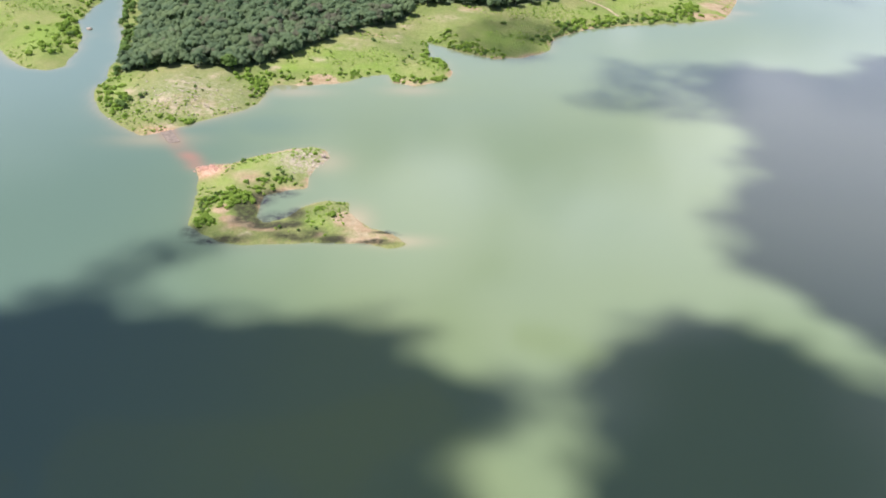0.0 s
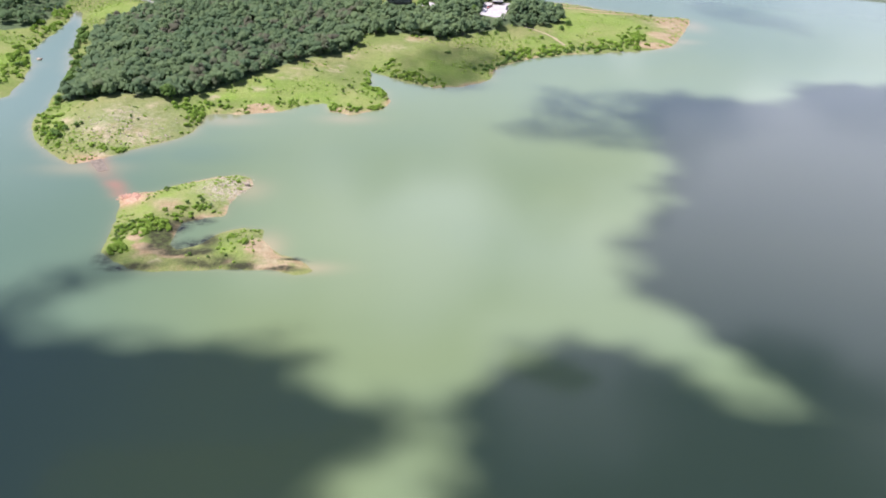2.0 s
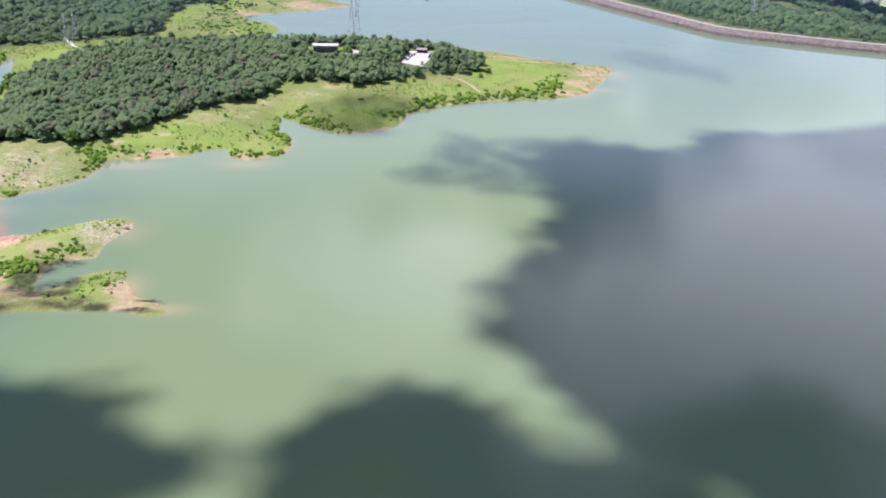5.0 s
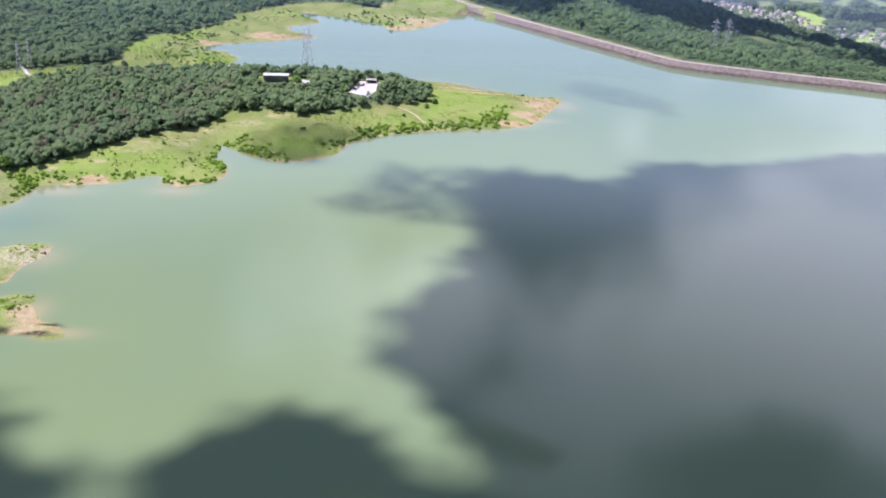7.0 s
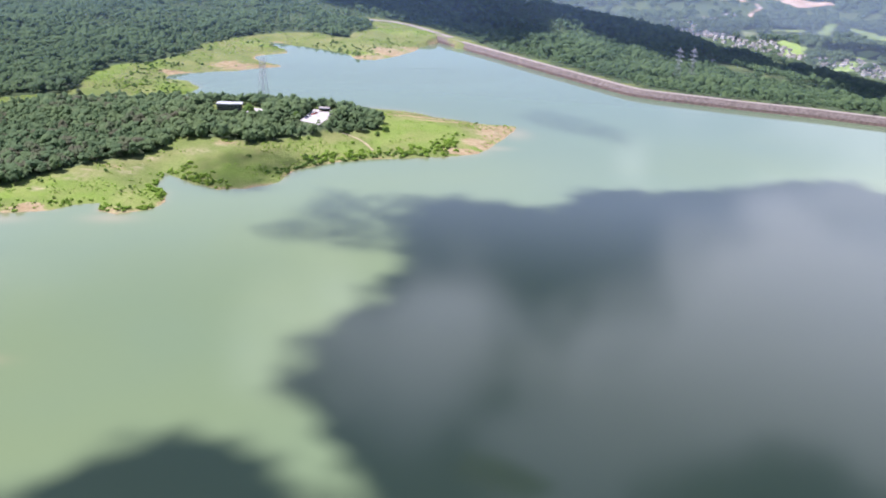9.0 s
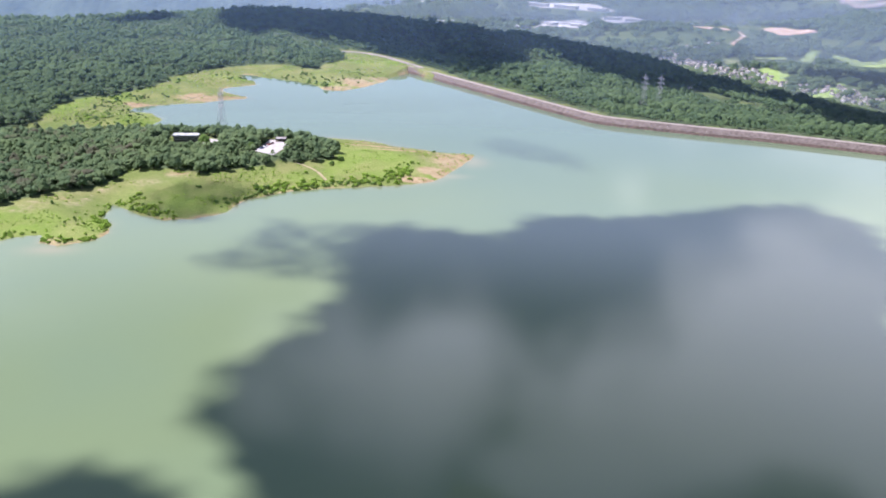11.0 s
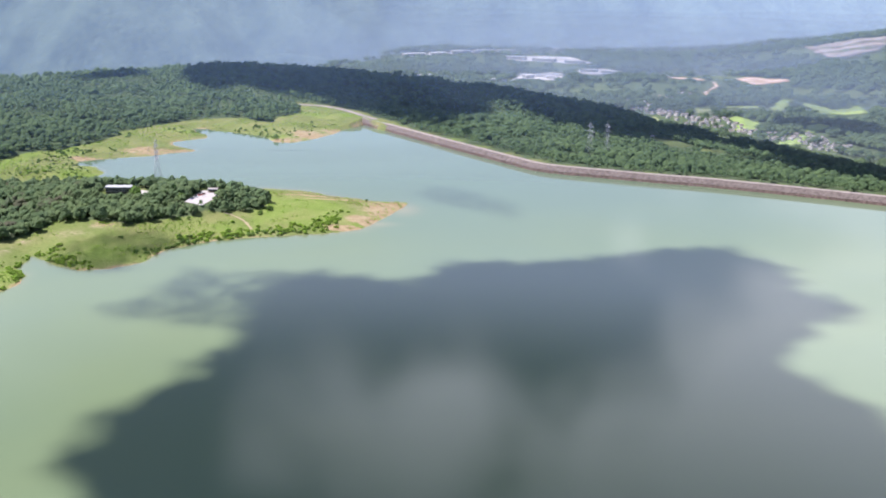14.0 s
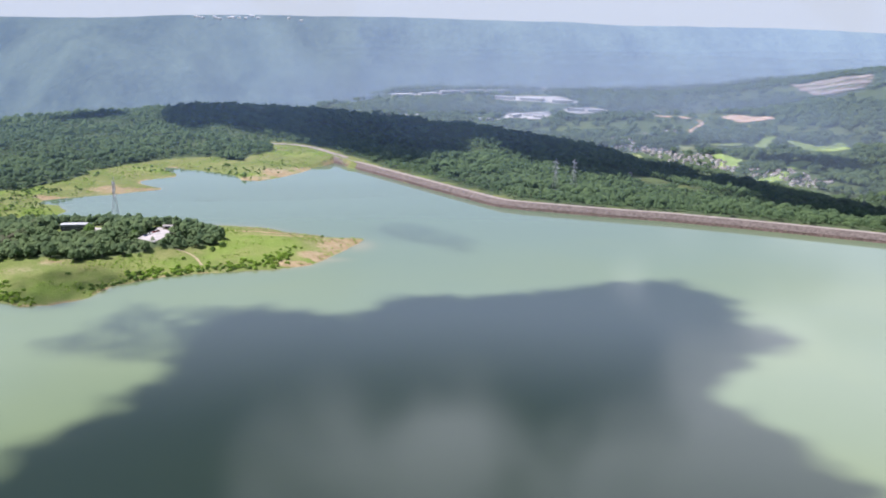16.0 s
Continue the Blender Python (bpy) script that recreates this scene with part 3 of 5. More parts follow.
tagged(far_range, "long hazy blue wooded mountain ridge across the valley", "mountain ridge", kind="structure")

# ---------------- dam ----------------
RIPRAP = plain("wet brown riprap", (0.060, 0.043, 0.034), (0.150, 0.110, 0.090), 0.3, 0.9, 0.2)
RIPRAP_DRY = plain("pinkish grey riprap", (0.120, 0.099, 0.086), (0.205, 0.174, 0.152), 0.25, 0.95, 0.1)
CREST = plain("pale gravel crest road", (0.28, 0.24, 0.21), (0.37, 0.325, 0.29), 0.2, 0.95, 0.1)


def dense(line, step):
    pts = []
    for (x1, y1), (x2, y2) in zip(line[:-1], line[1:]):
        k = max(1, int(math.hypot(x2 - x1, y2 - y1) / step))
        pts += [(x1 + (x2 - x1) * i / k, y1 + (y2 - y1) * i / k) for i in range(k)]
    pts.append(line[-1])
    p = np.array(pts, float)
    for _ in range(6):
        p[1:-1] = (p[:-2] + 2 * p[1:-1] + p[2:]) / 4
    return p


def ribbon(name, line, profile, material, parent, label="", rough=0.0):
    t = np.gradient(line, axis=0)
    t /= np.linalg.norm(t, axis=1)[:, None]
    out = np.stack([-t[:, 1], t[:, 0]], 1)
    rows = []
    for off, z in profile:
        rows.append(np.column_stack([line + out * off, np.full(len(line), z)]))
    v = np.stack(rows, 1).reshape(-1, 3)
    if rough:
        v += RNG.normal(0, rough, v.shape)
    k = len(profile)
    i = (np.arange(len(line) - 1)[:, None] * k + np.arange(k - 1)[None, :]).ravel()
    faces = np.stack([i, i + k, i + k + 1, i + 1], 1)
    ob = new(name, mesh_arrays(name, v, faces, material))
    ob.parent = parent
    if label:
        tagged(ob, label)
    return ob


dam = tagged(new("dam"), "long rockfill dam with a pale road along its crest", "dam", kind="structure")
dl = dense([(226, 1362)] + DAM_LINE, 6.0)
ribbon("riprap_face", dl, [(-12, -5), (-5.6, -0.9), (-4.2, 0.5), (-3.1, 1.5), (-2.0, 2.4)], RIPRAP, dam, "wet dark stone facing", 0.3)
ribbon("upper_riprap", dl, [(-2.0, 2.4), (-0.8, 3.4), (0.5, 4.4), (2.3, 5.7), (4.5, 7.2)], RIPRAP_DRY, dam, "dry pinkish stone facing", 0.18)
ribbon("crest_road", dl, [(4.5, 7.2), (4.8, 7.9), (5.6, 7.9), (6.0, 7.4), (12, 7.4), (14, 6.6), (40, -2.5)], CREST, dam, "pale gravel road")

# ---------------- clouds overhead ----------------


def ico(sub=1):
    bm = bmesh.new()
    bmesh.ops.create_icosphere(bm, subdivisions=sub, radius=1.0)
    v = np.array([p.co[:] for p in bm.verts])
    f = np.array([[q.index for q in p.verts] for p in bm.faces])
    bm.free()
    return v, f


BALL_V, BALL_F = ico(2)
BIT_V, BIT_F = ico(1)


def cloud(outline, seed, dense_=True, ragged=7.0, edge=5.0, heart=1.0, cover_=0.0):
    """A cumulus over the ground that its shadow covers: a heap of puffs filling the outline, large in its heart and small at
    its rim, in a thin ragged fringe. A thin cloud is a veil of small loose puffs that covers a share of the sky."""
    rng = np.random.default_rng(seed)
    shift = SUN * (CLOUD_Z / SUN.z)
    p = np.array(outline, float)
    cx, cy = p.mean(0)

    def spread(step, loose=0.5):
        gx, gy = np.meshgrid(np.arange(p[:, 0].min() - 30, p[:, 0].max() + 30, step), np.arange(p[:, 1].min() - 30, p[:, 1].max() + 30, step))
        x, y = (g.ravel() + rng.uniform(-loose, loose, g.size) * step for g in (gx, gy))
        return x, y, signed(x, y, outline) + ragged * fbm(x, y, 46, 4, seed) + 0.5 * ragged * vnoise(x, y, 13, seed + 3)

    heap, fringe = [], []
    if dense_:
        for step, lo, hi, small, big in ((28, heart + 29, 1e9, 30, 38), (14, heart + 11, heart + 41, 14, 19), (8.5, heart, heart + 19, 6.5, 9.5)):
            x, y, d = spread(step)
            for i in np.nonzero((d > lo) & (d < hi))[0]:
                heap.append((x[i], y[i], rng.uniform(small, big), rng.uniform(-10, 10)))
    x, y, d = spread(8.5) if dense_ else spread(5.0, 0.3)
    for i in np.nonzero((d > -edge - 5) & ((d < heart + 8) | (not dense_)) & (rng.uniform(size=len(d)) < 0.95))[0]:
        r = rng.uniform(4.5, 9.5) if dense_ else 5.0 * (cover_ * float(smooth(-edge - 5, 16, d[i])) / math.pi) ** 0.5 * rng.uniform(0.85, 1.15)
        fringe.append((x[i], y[i], r, rng.uniform(-10, 10)))
    top = new("cloud")
    top.location = (cx + shift.x, cy + shift.y, CLOUD_Z)
    for name, group, material in (("core", heap, CLOUD), ("fringe", fringe, WISP if dense_ else CLOUD)):
        if not group:
            continue
        vs, fs, n = [], [], 0
        for x, y, r, dz in group:
            bv, bf = (BALL_V, BALL_F) if r > 12 else (BIT_V, BIT_F)
            bump = 1 + 0.16 * rng.normal(size=(len(bv), 1))
            v = bv * bump * np.array([r, r, r * 0.4]) + np.array([x - cx, y - cy, dz])
            vs.append(v)
            fs.append(bf + n)
            n += len(v)
        ob = new(name, mesh_arrays(name, np.concatenate(vs), np.concatenate(fs), material, None, False))
        ob.parent = top
        tagged(ob, "thin ragged edge of the cloud" if name == "fringe" else "dense white heart of the cloud", kind="stuff")
    return tagged(top, "broken white cumulus cloud drifting high over the lake", "cloud", "clouds overhead")


# the ground that lies in each cloud's shadow
cloud([(-330, 304), (-233, 320), (-177, 331), (-130, 319), (-85, 315), (-49, 311), (-41, 293), (-44, 282), (-24, 276), (-3, 267), (-12, 255), (-34, 245), (-36, 228), (-30, 190), (-55, 130), (-330, 130)], 1, True, 4.0)
cloud([(-215, 330), (-190, 352), (-169, 378), (-135, 400), (-108, 384), (-128, 360), (-150, 350), (-163, 333)], 2, False, 10.0, 2.0, cover_=1.2)
cloud([(-100, 322), (-62, 330), (-34, 334), (-44, 318), (-78, 312)], 17, False, 6.0, 2.0, cover_=1.1)
cloud([(14, 227), (19, 246), (11, 260), (15, 276), (31, 289), (50, 307), (75, 315), (95, 309), (106, 296), (111, 281), (122, 272), (152, 262), (182, 235), (190, 190), (150, 130), (30, 130), (8, 180)], 3, True, 4.0)
cloud([(178, 518), (160, 474), (145, 436), (119, 395), (112, 364), (120, 342), (136, 318), (142, 299), (152, 280), (185, 250), (240, 190), (330, 170), (450, 230), (534, 348), (513, 397), (489, 463), (538, 534), (587, 552), (560, 590), (575, 645), (552, 697),
       (495, 698), (450, 684), (412, 662), (352, 666), (316, 662), (281, 613), (229, 626), (200, 640), (170, 600), (172, 556)], 4, True, 10.0)
cloud([(60, 560), (88, 550), (128, 530), (176, 522), (190, 560), (196, 600), (212, 636), (172, 656), (142, 648), (110, 655), (92, 606)], 16, False, 12.0, 2.0, cover_=1.0)
cloud([(2, 672), (8, 708), (38, 730), (74, 738), (96, 722), (82, 684), (64, 652), (46, 644), (20, 652)], 5, False, 6.0, 4.0, cover_=1.2)
cloud([(283, 911), (328, 946), (387, 871), (401, 846), (387, 796), (353, 818), (310, 865)], 6, False, 14.0, 2.0, cover_=0.55)
cloud([(-100, 1880), (-90, 1790), (-56, 1650), (-12, 1585), (20, 1640), (50, 1606), (96, 1580), (150, 1560), (205, 1482), (276, 1372), (328, 1322), (362, 1400), (400, 1560), (446, 1740), (466, 1812), (512, 1815), (568, 1746), (645, 1690), (712, 1700), (780, 1800), (840, 1862),
       (920, 1945), (950, 1840), (990, 1740), (950, 1570), (1040, 1600), (1062, 1495), (1150, 1400), (1250, 1480), (1180, 1720), (1080, 1950), (960, 2190), (800, 2160), (640, 2060), (480, 2020), (160, 2020), (-60, 2020)], 7, True, 14.0)
cloud([(905, 1690), (960, 1705), (950, 1660), (900, 1640), (860, 1660)], 12, True, 6.0)
cloud([(-300, 1690), (-270, 1780), (-220, 1850), (-170, 1800), (-220, 1740)], 8, True, 8.0)
cloud([(845, 850), (850, 900), (900, 950), (960, 900), (930, 760), (880, 770)], 15)
cloud([(1250, 2420), (1330, 2330), (1460, 2260), (1560, 2330), (1420, 2460), (1300, 2500)], 11, True, 20.0)

# ---------------- woods ----------------


def crown(n, rng, tall=1.0, conic=0.0, size=0.22, cap=-0.5):
    """A crown one wide about the top of a trunk, heaped of rounded leaf clumps: verts and faces."""
    o, f = BIT_V, BIT_F
    f = f[o[f][:, :, 2].mean(1) > cap]
    vs, fs = [], []
    for k in range(n):
        u = rng.normal(size=3)
        u /= np.linalg.norm(u)
        u[2] = abs(u[2]) * 1.3 - 0.35
        r = 0.5 * rng.uniform(0.35, 1.0) ** 0.5
        h = np.clip(0.5 + u[2] * 0.5, 0, 1)
        wide = 1 - conic * h
        c = np.array([u[0] * r * wide, u[1] * r * wide, 0.62 * tall + u[2] * r * tall])
        s = size * rng.uniform(0.7, 1.3) * (1 - 0.35 * conic * h)
        rot = np.array(Euler((0, 0, rng.uniform(0, 6.28))).to_matrix())
        vs.append((o * (1 + 0.16 * rng.normal(size=(len(o), 1)))) @ rot.T * s * np.array([1.05, 1.05, 0.85]) + c)
        fs.append(f + len(o) * k)
    return np.concatenate(vs), np.concatenate(fs)


def trunk_arrays(height_, radius, sides=5):
    v, f = [], []
    for k, (h, r) in enumerate(((0, 1.0), (0.5, 0.7), (1.0, 0.35))):
        for j in range(sides):
            a = 2 * math.pi * j / sides
            v.append((radius * r * math.cos(a), radius * r * math.sin(a), h * height_))
    for k in range(2):
        for j in range(sides):
            p, q = k * sides + j, k * sides + (j + 1) % sides
            f += [(p, q, q + sides), (p, q + sides, p + sides)]
    return np.array(v), np.array(f)


def scatter(bounds, step, test, rng):
    gx = np.arange(bounds[0], bounds[2], step)
    gy = np.arange(bounds[1], bounds[3], step)
    X, Y = np.meshgrid(gx, gy)
    X = X.ravel() + rng.uniform(-0.8, 0.8, X.size) * step
    Y = Y.ravel() + rng.uniform(-0.8, 0.8, Y.size) * step
    m = test(X, Y)
    return X[m], Y[m]


def bulk(name, shapes, x, y, z, size, material, rng, dry=None, tint=None, flat=False):
    """Many plants of a few shapes joined into one mesh."""
    which = rng.integers(0, len(shapes), len(x))
    ang = rng.uniform(0, 2 * math.pi, len(x))
    tint = np.clip(rng.uniform(0, 1, len(x)) ** 1.5 + 0.7 * fbm(x, y, 70, 4, 46), 0, 1) if tint is None else tint
    dry = np.zeros(len(x)) if dry is None else dry
    V, F, T, D, base = [], [], [], [], 0
    for s, (sv, sf) in enumerate(shapes):
        m = np.nonzero(which == s)[0]
        if not len(m):
            continue
        c, sn = np.cos(ang[m])[:, None], np.sin(ang[m])[:, None]
        k = size[m][:, None]
        vx = (sv[None, :, 0] * c - sv[None, :, 1] * sn) * k + x[m][:, None]
        vy = (sv[None, :, 0] * sn + sv[None, :, 1] * c) * k + y[m][:, None]
        vz = sv[None, :, 2] * k + z[m][:, None]
        V.append(np.stack([vx, vy, vz], 2).reshape(-1, 3))
        F.append((sf[None] + (np.arange(len(m)) * len(sv))[:, None, None] + base).reshape(-1, 3))
        T.append(np.repeat(tint[m], len(sv)))
        D.append(np.repeat(dry[m], len(sv)))
        base += len(m) * len(sv)
    return new(name, mesh_arrays(name, np.concatenate(V), np.concatenate(F), material, {"tint": np.concatenate(T), "dry": np.concatenate(D)}, flat))


def with_trunk(shape, h, r):
    v, f = shape
    tv, tf = trunk_arrays(h, r, 3)
    return np.concatenate([v, tv]), np.concatenate([f, tf + len(v)])


rng = np.random.default_rng(3)
NEAR = [with_trunk(crown(13, rng, 0.95 + 0.25 * (k % 3 == 0), 0.1 + 0.55 * (k % 3 == 0), 0.255, 0.0), 0.7, 0.03) for k in range(12)]
MID = [crown(3, rng, 1.15, 0.1 + 0.3 * (k % 3 == 0), 0.41, 0.0) for k in range(12)]


def woods_point(x, y):
    return (signed(x, y, WOOD_POINT) > 1.0 + 3 * vnoise(x, y, 14, 43)) & (signed(x, y, LOT) < -2.5) & (signed(x, y, PAD) < -1.5) & (signed(x + 3, y + 11, LOT) < 1) & (signed(x, y + 13, PAD) < 0) & (signed(x, y + 19, PAD) < 0)


x, y = scatter((-245, 600, 160, 915), 4.2, woods_point, rng)
z, _ = height(x, y)
size = (4.8 + 5.2 * rng.uniform(size=len(x)) ** 1.8) * (1 + 0.30 * fbm(x, y, 40, 3, 41))
size *= np.where((np.abs(x - 95) < 36) & (y > 775) & (y < 815) | (np.abs(x - 12) < 34) & (y > 795) & (y < 850), 0.62, 1.0)
dry = np.where((rng.uniform(size=len(x)) < 0.04 + 0.26 * (fbm(x, y, 40, 2, 42) > 0.12)) & (x < -20), rng.uniform(0.3, 0.85, len(x)), 0)
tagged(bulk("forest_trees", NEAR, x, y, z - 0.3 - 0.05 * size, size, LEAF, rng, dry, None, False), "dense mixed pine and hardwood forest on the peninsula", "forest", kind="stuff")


def woods_back(x, y):
    return (signed(x, y, WOOD_BACK) > 1 + 4 * vnoise(x, y, 22, 44)) & (y < 1960) & inside(x, y, MESA) & (x + 0.36 * y > -240) & ((y < 1330) | (vnoise(x * 7, y * 7, 11, 45) > -0.25))


x, y = scatter((-860, 790, 260, 1960), 5.7, woods_back, rng)
z, _ = height(x, y)
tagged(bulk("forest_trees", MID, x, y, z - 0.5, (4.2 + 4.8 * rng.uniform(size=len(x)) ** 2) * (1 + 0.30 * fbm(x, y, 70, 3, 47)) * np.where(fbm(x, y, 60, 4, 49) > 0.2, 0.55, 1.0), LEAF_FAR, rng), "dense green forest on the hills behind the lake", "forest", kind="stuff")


def woods_dam(x, y):
    rim, _ = nearest(x, y, RIM)
    return ((signed(x, y, WOOD_DAM) > -4) | ((rim < 110) & (y > 900) & (x > 120) & ~inside(x, y, WOOD_BACK))) & (signed(x, y, LAKE) < -29) & ~inside(x, y, CLEARING) & ~inside(x + 7, y + 28, CLEARING) & ~inside(x + 14, y + 52, CLEARING) & (nearest(x, y, CREST_END)[0] > 11)


x, y = scatter((110, 650, 1350, 2180), 7.6, woods_dam, rng)
z, _ = height(x, y)
tagged(bulk("forest_trees", MID, x, y, z - 0.5, np.where(signed(x, y, LAKE) > -62, 0.6, 1.0) * (5.2 + 5.8 * rng.uniform(size=len(x)) ** 2) * (1 + 0.30 * fbm(x, y, 70, 3, 48)) * np.where(fbm(x, y, 60, 4, 49) > 0.2, 0.55, 1.0), LEAF_FAR, rng), "green forest below the dam and up the ridge", "forest", kind="stuff")

# ---------------- valley beyond the rim ----------------
GOLF = [[(1566, 2776), (1540, 2700), (1550, 2600), (1610, 2540), (1690, 2570), (1700, 2680), (1640, 2640), (1600, 2640)], [(1400, 2650), (1440, 2610), (1500, 2700), (1560, 2800), (1510, 2800), (1440, 2690)],
        [(1290, 2704), (1290, 2672), (1400, 2656), (1400, 2688)], [(1277, 2570), (1310, 2450), (1270, 2390), (1215, 2400), (1250, 2470), (1250, 2540)],
        [(1370, 2330), (1390, 2300), (1490, 2390), (1480, 2440), (1430, 2430)], [(1210, 2190), (1240, 2130), (1310, 2180), (1380, 2290), (1340, 2290), (1280, 2220)]]
MEADOW = [[(957, 2680), (1005, 2630), (1040, 2503), (1022, 2462), (955, 2585)], [(1185, 2668), (1250, 2675), (1226, 2600), (1186, 2605)], [(1250, 2110), (1300, 1985), (1350, 1980), (1345, 2010), (1290, 2110)], [(970, 2625), (1030, 2465), (1050, 2490), (1000, 2630)], [(1175, 2645), (1185, 2610), (1235, 2600), (1235, 2632)],
          [(1480, 2960), (1520, 2925), (1560, 2935), (1530, 2970)]]
DIRT = [[(1480, 3140), (1520, 3030), (1660, 3060), (1660, 3100), (1570, 3170)], [(1270, 3250), (1250, 3225), (1372, 3395), (1385, 3412)], [(1283, 2870), (1292, 2850), (1392, 3000), (1402, 3090), (1388, 3090), (1376, 3010)],
        [(1240, 3190), (1280, 3120), (1390, 3100), (1380, 3150)]]
QUARRY = [[(1928, 3640), (1971, 3579), (2060, 3630), (2150, 3620), (2235, 3540), (2200, 3440), (2100, 3330), (1985, 3319), (1923, 3371), (1923, 3485)]]
YARD = [[(330, 3660), (350, 3705), (840, 3890), (850, 3845)], [(745, 3640), (822, 3684), (970, 3700), (1085, 3539), (1070, 3484), (962, 3510), (808, 3583)],
        [(986, 3375), (1088, 3394), (1159, 3331), (1118, 3259), (987, 3255)], [(700, 3140), (765, 3265), (893, 3325), (917, 3197), (861, 3138), (752, 3165)],
        [(1000, 4015), (1060, 4060), (1146, 3960), (1110, 3890)], [(900, 3255), (978, 3380), (968, 3398), (888, 3275)]]


def land(x, y):
    g, _ = height(x, y)
    return g


def patch(name, outline, material, label, lift=2.2, step=12.0):
    """A field or yard lying on the valley floor, with a wavering edge."""
    p = np.array(outline, float)
    gx = np.arange(p[:, 0].min() - 15, p[:, 0].max() + 15, step)
    gy = np.arange(p[:, 1].min() - 15, p[:, 1].max() + 15, step)
    X, Y = np.meshgrid(gx, gy)
    X, Y = X.ravel(), Y.ravel()
    keep = signed(X + 8 * fbm(X, Y, 45, 2, 71), Y + 8 * fbm(X, Y, 45, 2, 72), outline) > -3
    nx = len(gx)
    i = (np.arange(len(gy) - 1)[:, None] * nx + np.arange(nx - 1)[None, :]).ravel()
    f = np.stack([i, i + 1, i + nx + 1, i + nx], 1)
    f = f[keep[f].all(1)]
    used, inv = np.unique(f, return_inverse=True)
    v = np.stack([X, Y, land(X, Y) + lift], 1)[used]
    ob = new(name, mesh_arrays(name, v, inv.reshape(-1, 4), material, None, False))
    return tagged(ob, label, "field", kind="structure")


FAIRWAY = plain("mown fairway grass", (0.20, 0.29, 0.085), (0.30, 0.38, 0.125), 0.01, 0.95, 0.1)
MEADOW_M = plain("pale meadow grass", (0.18, 0.24, 0.085), (0.27, 0.30, 0.130), 0.012, 0.95, 0.1)
DIRT_M = plain("raw orange earth", (0.42, 0.29, 0.19), (0.60, 0.46, 0.34), 0.02, 0.95, 0.1)
YARD_M = plain("pale concrete yard", (0.42, 0.41, 0.39), (0.62, 0.61, 0.59), 0.03, 0.9, 0.2)
n = Nodes("terraced quarry face", 0.95, 0.1)
wave = n.add("ShaderNodeTexWave")
wave.wave_type, wave.bands_direction = "BANDS", "Y"
wave.inputs["Scale"].default_value = 0.0045
wave.inputs["Distortion"].default_value = 14.0
n.link(n.pos, wave.inputs["Vector"])
n.colour(n.mix(wave.outputs["Fac"], n.mix(n.noise(0.02), (0.17, 0.13, 0.11), (0.14, 0.17, 0.10)), (0.40, 0.34, 0.30)))
QUARRY_M = n.mat
for o in GOLF:
    patch("fairway", o, FAIRWAY, "bright mown golf fairway among trees")
for o in MEADOW:
    patch("meadow", o, MEADOW_M, "pale green open meadow among woods")
patch("pasture", CLEARING, plain("rough pasture grass", (0.080, 0.115, 0.042), (0.125, 0.150, 0.062), 0.03, 0.95, 0.1), "rough green pasture in a forest clearing", 0.6, 5.0)
for o in DIRT:
    patch("bare_lot", o, DIRT_M, "bare orange earth of a building site")
for o in QUARRY:
    patch("quarry", o, QUARRY_M, "terraced pale quarry cut into a wooded hill", 4.0)
for o in YARD:
    patch("yard", o, YARD_M, "pale paved industrial yard in the valley")


def box_bm(sx, sy, sz, z0=0.0, bevel=0.0):
    bm = bmesh.new()
    bmesh.ops.create_cube(bm, size=1.0)
    for v in bm.verts:
        v.co = Vector((v.co.x * sx, v.co.y * sy, (v.co.z + 0.5) * sz + z0))
    if bevel:
        bmesh.ops.bevel(bm, geom=bm.edges[:], offset=bevel, segments=1, affect="EDGES")
    return bm


def gable_bm(sx, sy, z0, rise, over=0.5, thick=0.25):
    """A gabled roof slab with eaves."""
    bm = bmesh.new()
    hx, hy = sx / 2 + over, sy / 2 + over
    ring = [(-hy, z0), (0, z0 + rise), (hy, z0), (hy, z0 - thick), (0, z0 + rise - thick), (-hy, z0 - thick)]
    a = [bm.verts.new((-hx, q, w)) for q, w in ring]
    b = [bm.verts.new((hx, q, w)) for q, w in ring]
    k = len(ring)
    for i in range(k):
        bm.faces.new((a[i], a[(i + 1) % k], b[(i + 1) % k], b[i]))
    bm.faces.new((a[0], a[5], a[4], a[1]))
    bm.faces.new((a[1], a[4], a[3], a[2]))
    bm.faces.new((b[0], b[1], b[4], b[5]))
    bm.faces.new((b[1], b[2], b[3], b[4]))
    bmesh.ops.recalc_face_normals(bm, faces=bm.faces[:])
    return bm


WHITE_ROOF = plain("white membrane roof", (0.58, 0.58, 0.58), (0.70, 0.70, 0.69), 0.05, 0.6, 0.3)
SHEET = plain("grey sheet wall", (0.40, 0.41, 0.42), (0.52, 0.52, 0.51), 0.2, 0.6, 0.3)
SHINGLE = plain("brown roof shingle", (0.22, 0.19, 0.17), (0.40, 0.37, 0.35), 0.05, 0.9, 0.1)
SIDING = plain("pale house siding", (0.45, 0.42, 0.38), (0.66, 0.64, 0.60), 0.05, 0.8, 0.2)


def warehouse(x, y, length, width, turn, tall=9.0):
    top = new("warehouse")
    part("wall", box_bm(length, width, tall + 3, -3), SHEET, top)
    part("roof", gable_bm(length, width, tall, 1.2, 0.6, 0.5), WHITE_ROOF, top, "white low-pitched roof")
    top.matrix_world = pose(x, y, float(land(x, y)) + 2.0, 0, 0, turn)
    return tagged(top, "long white-roofed warehouse in the valley", "warehouse", "valley warehouses")


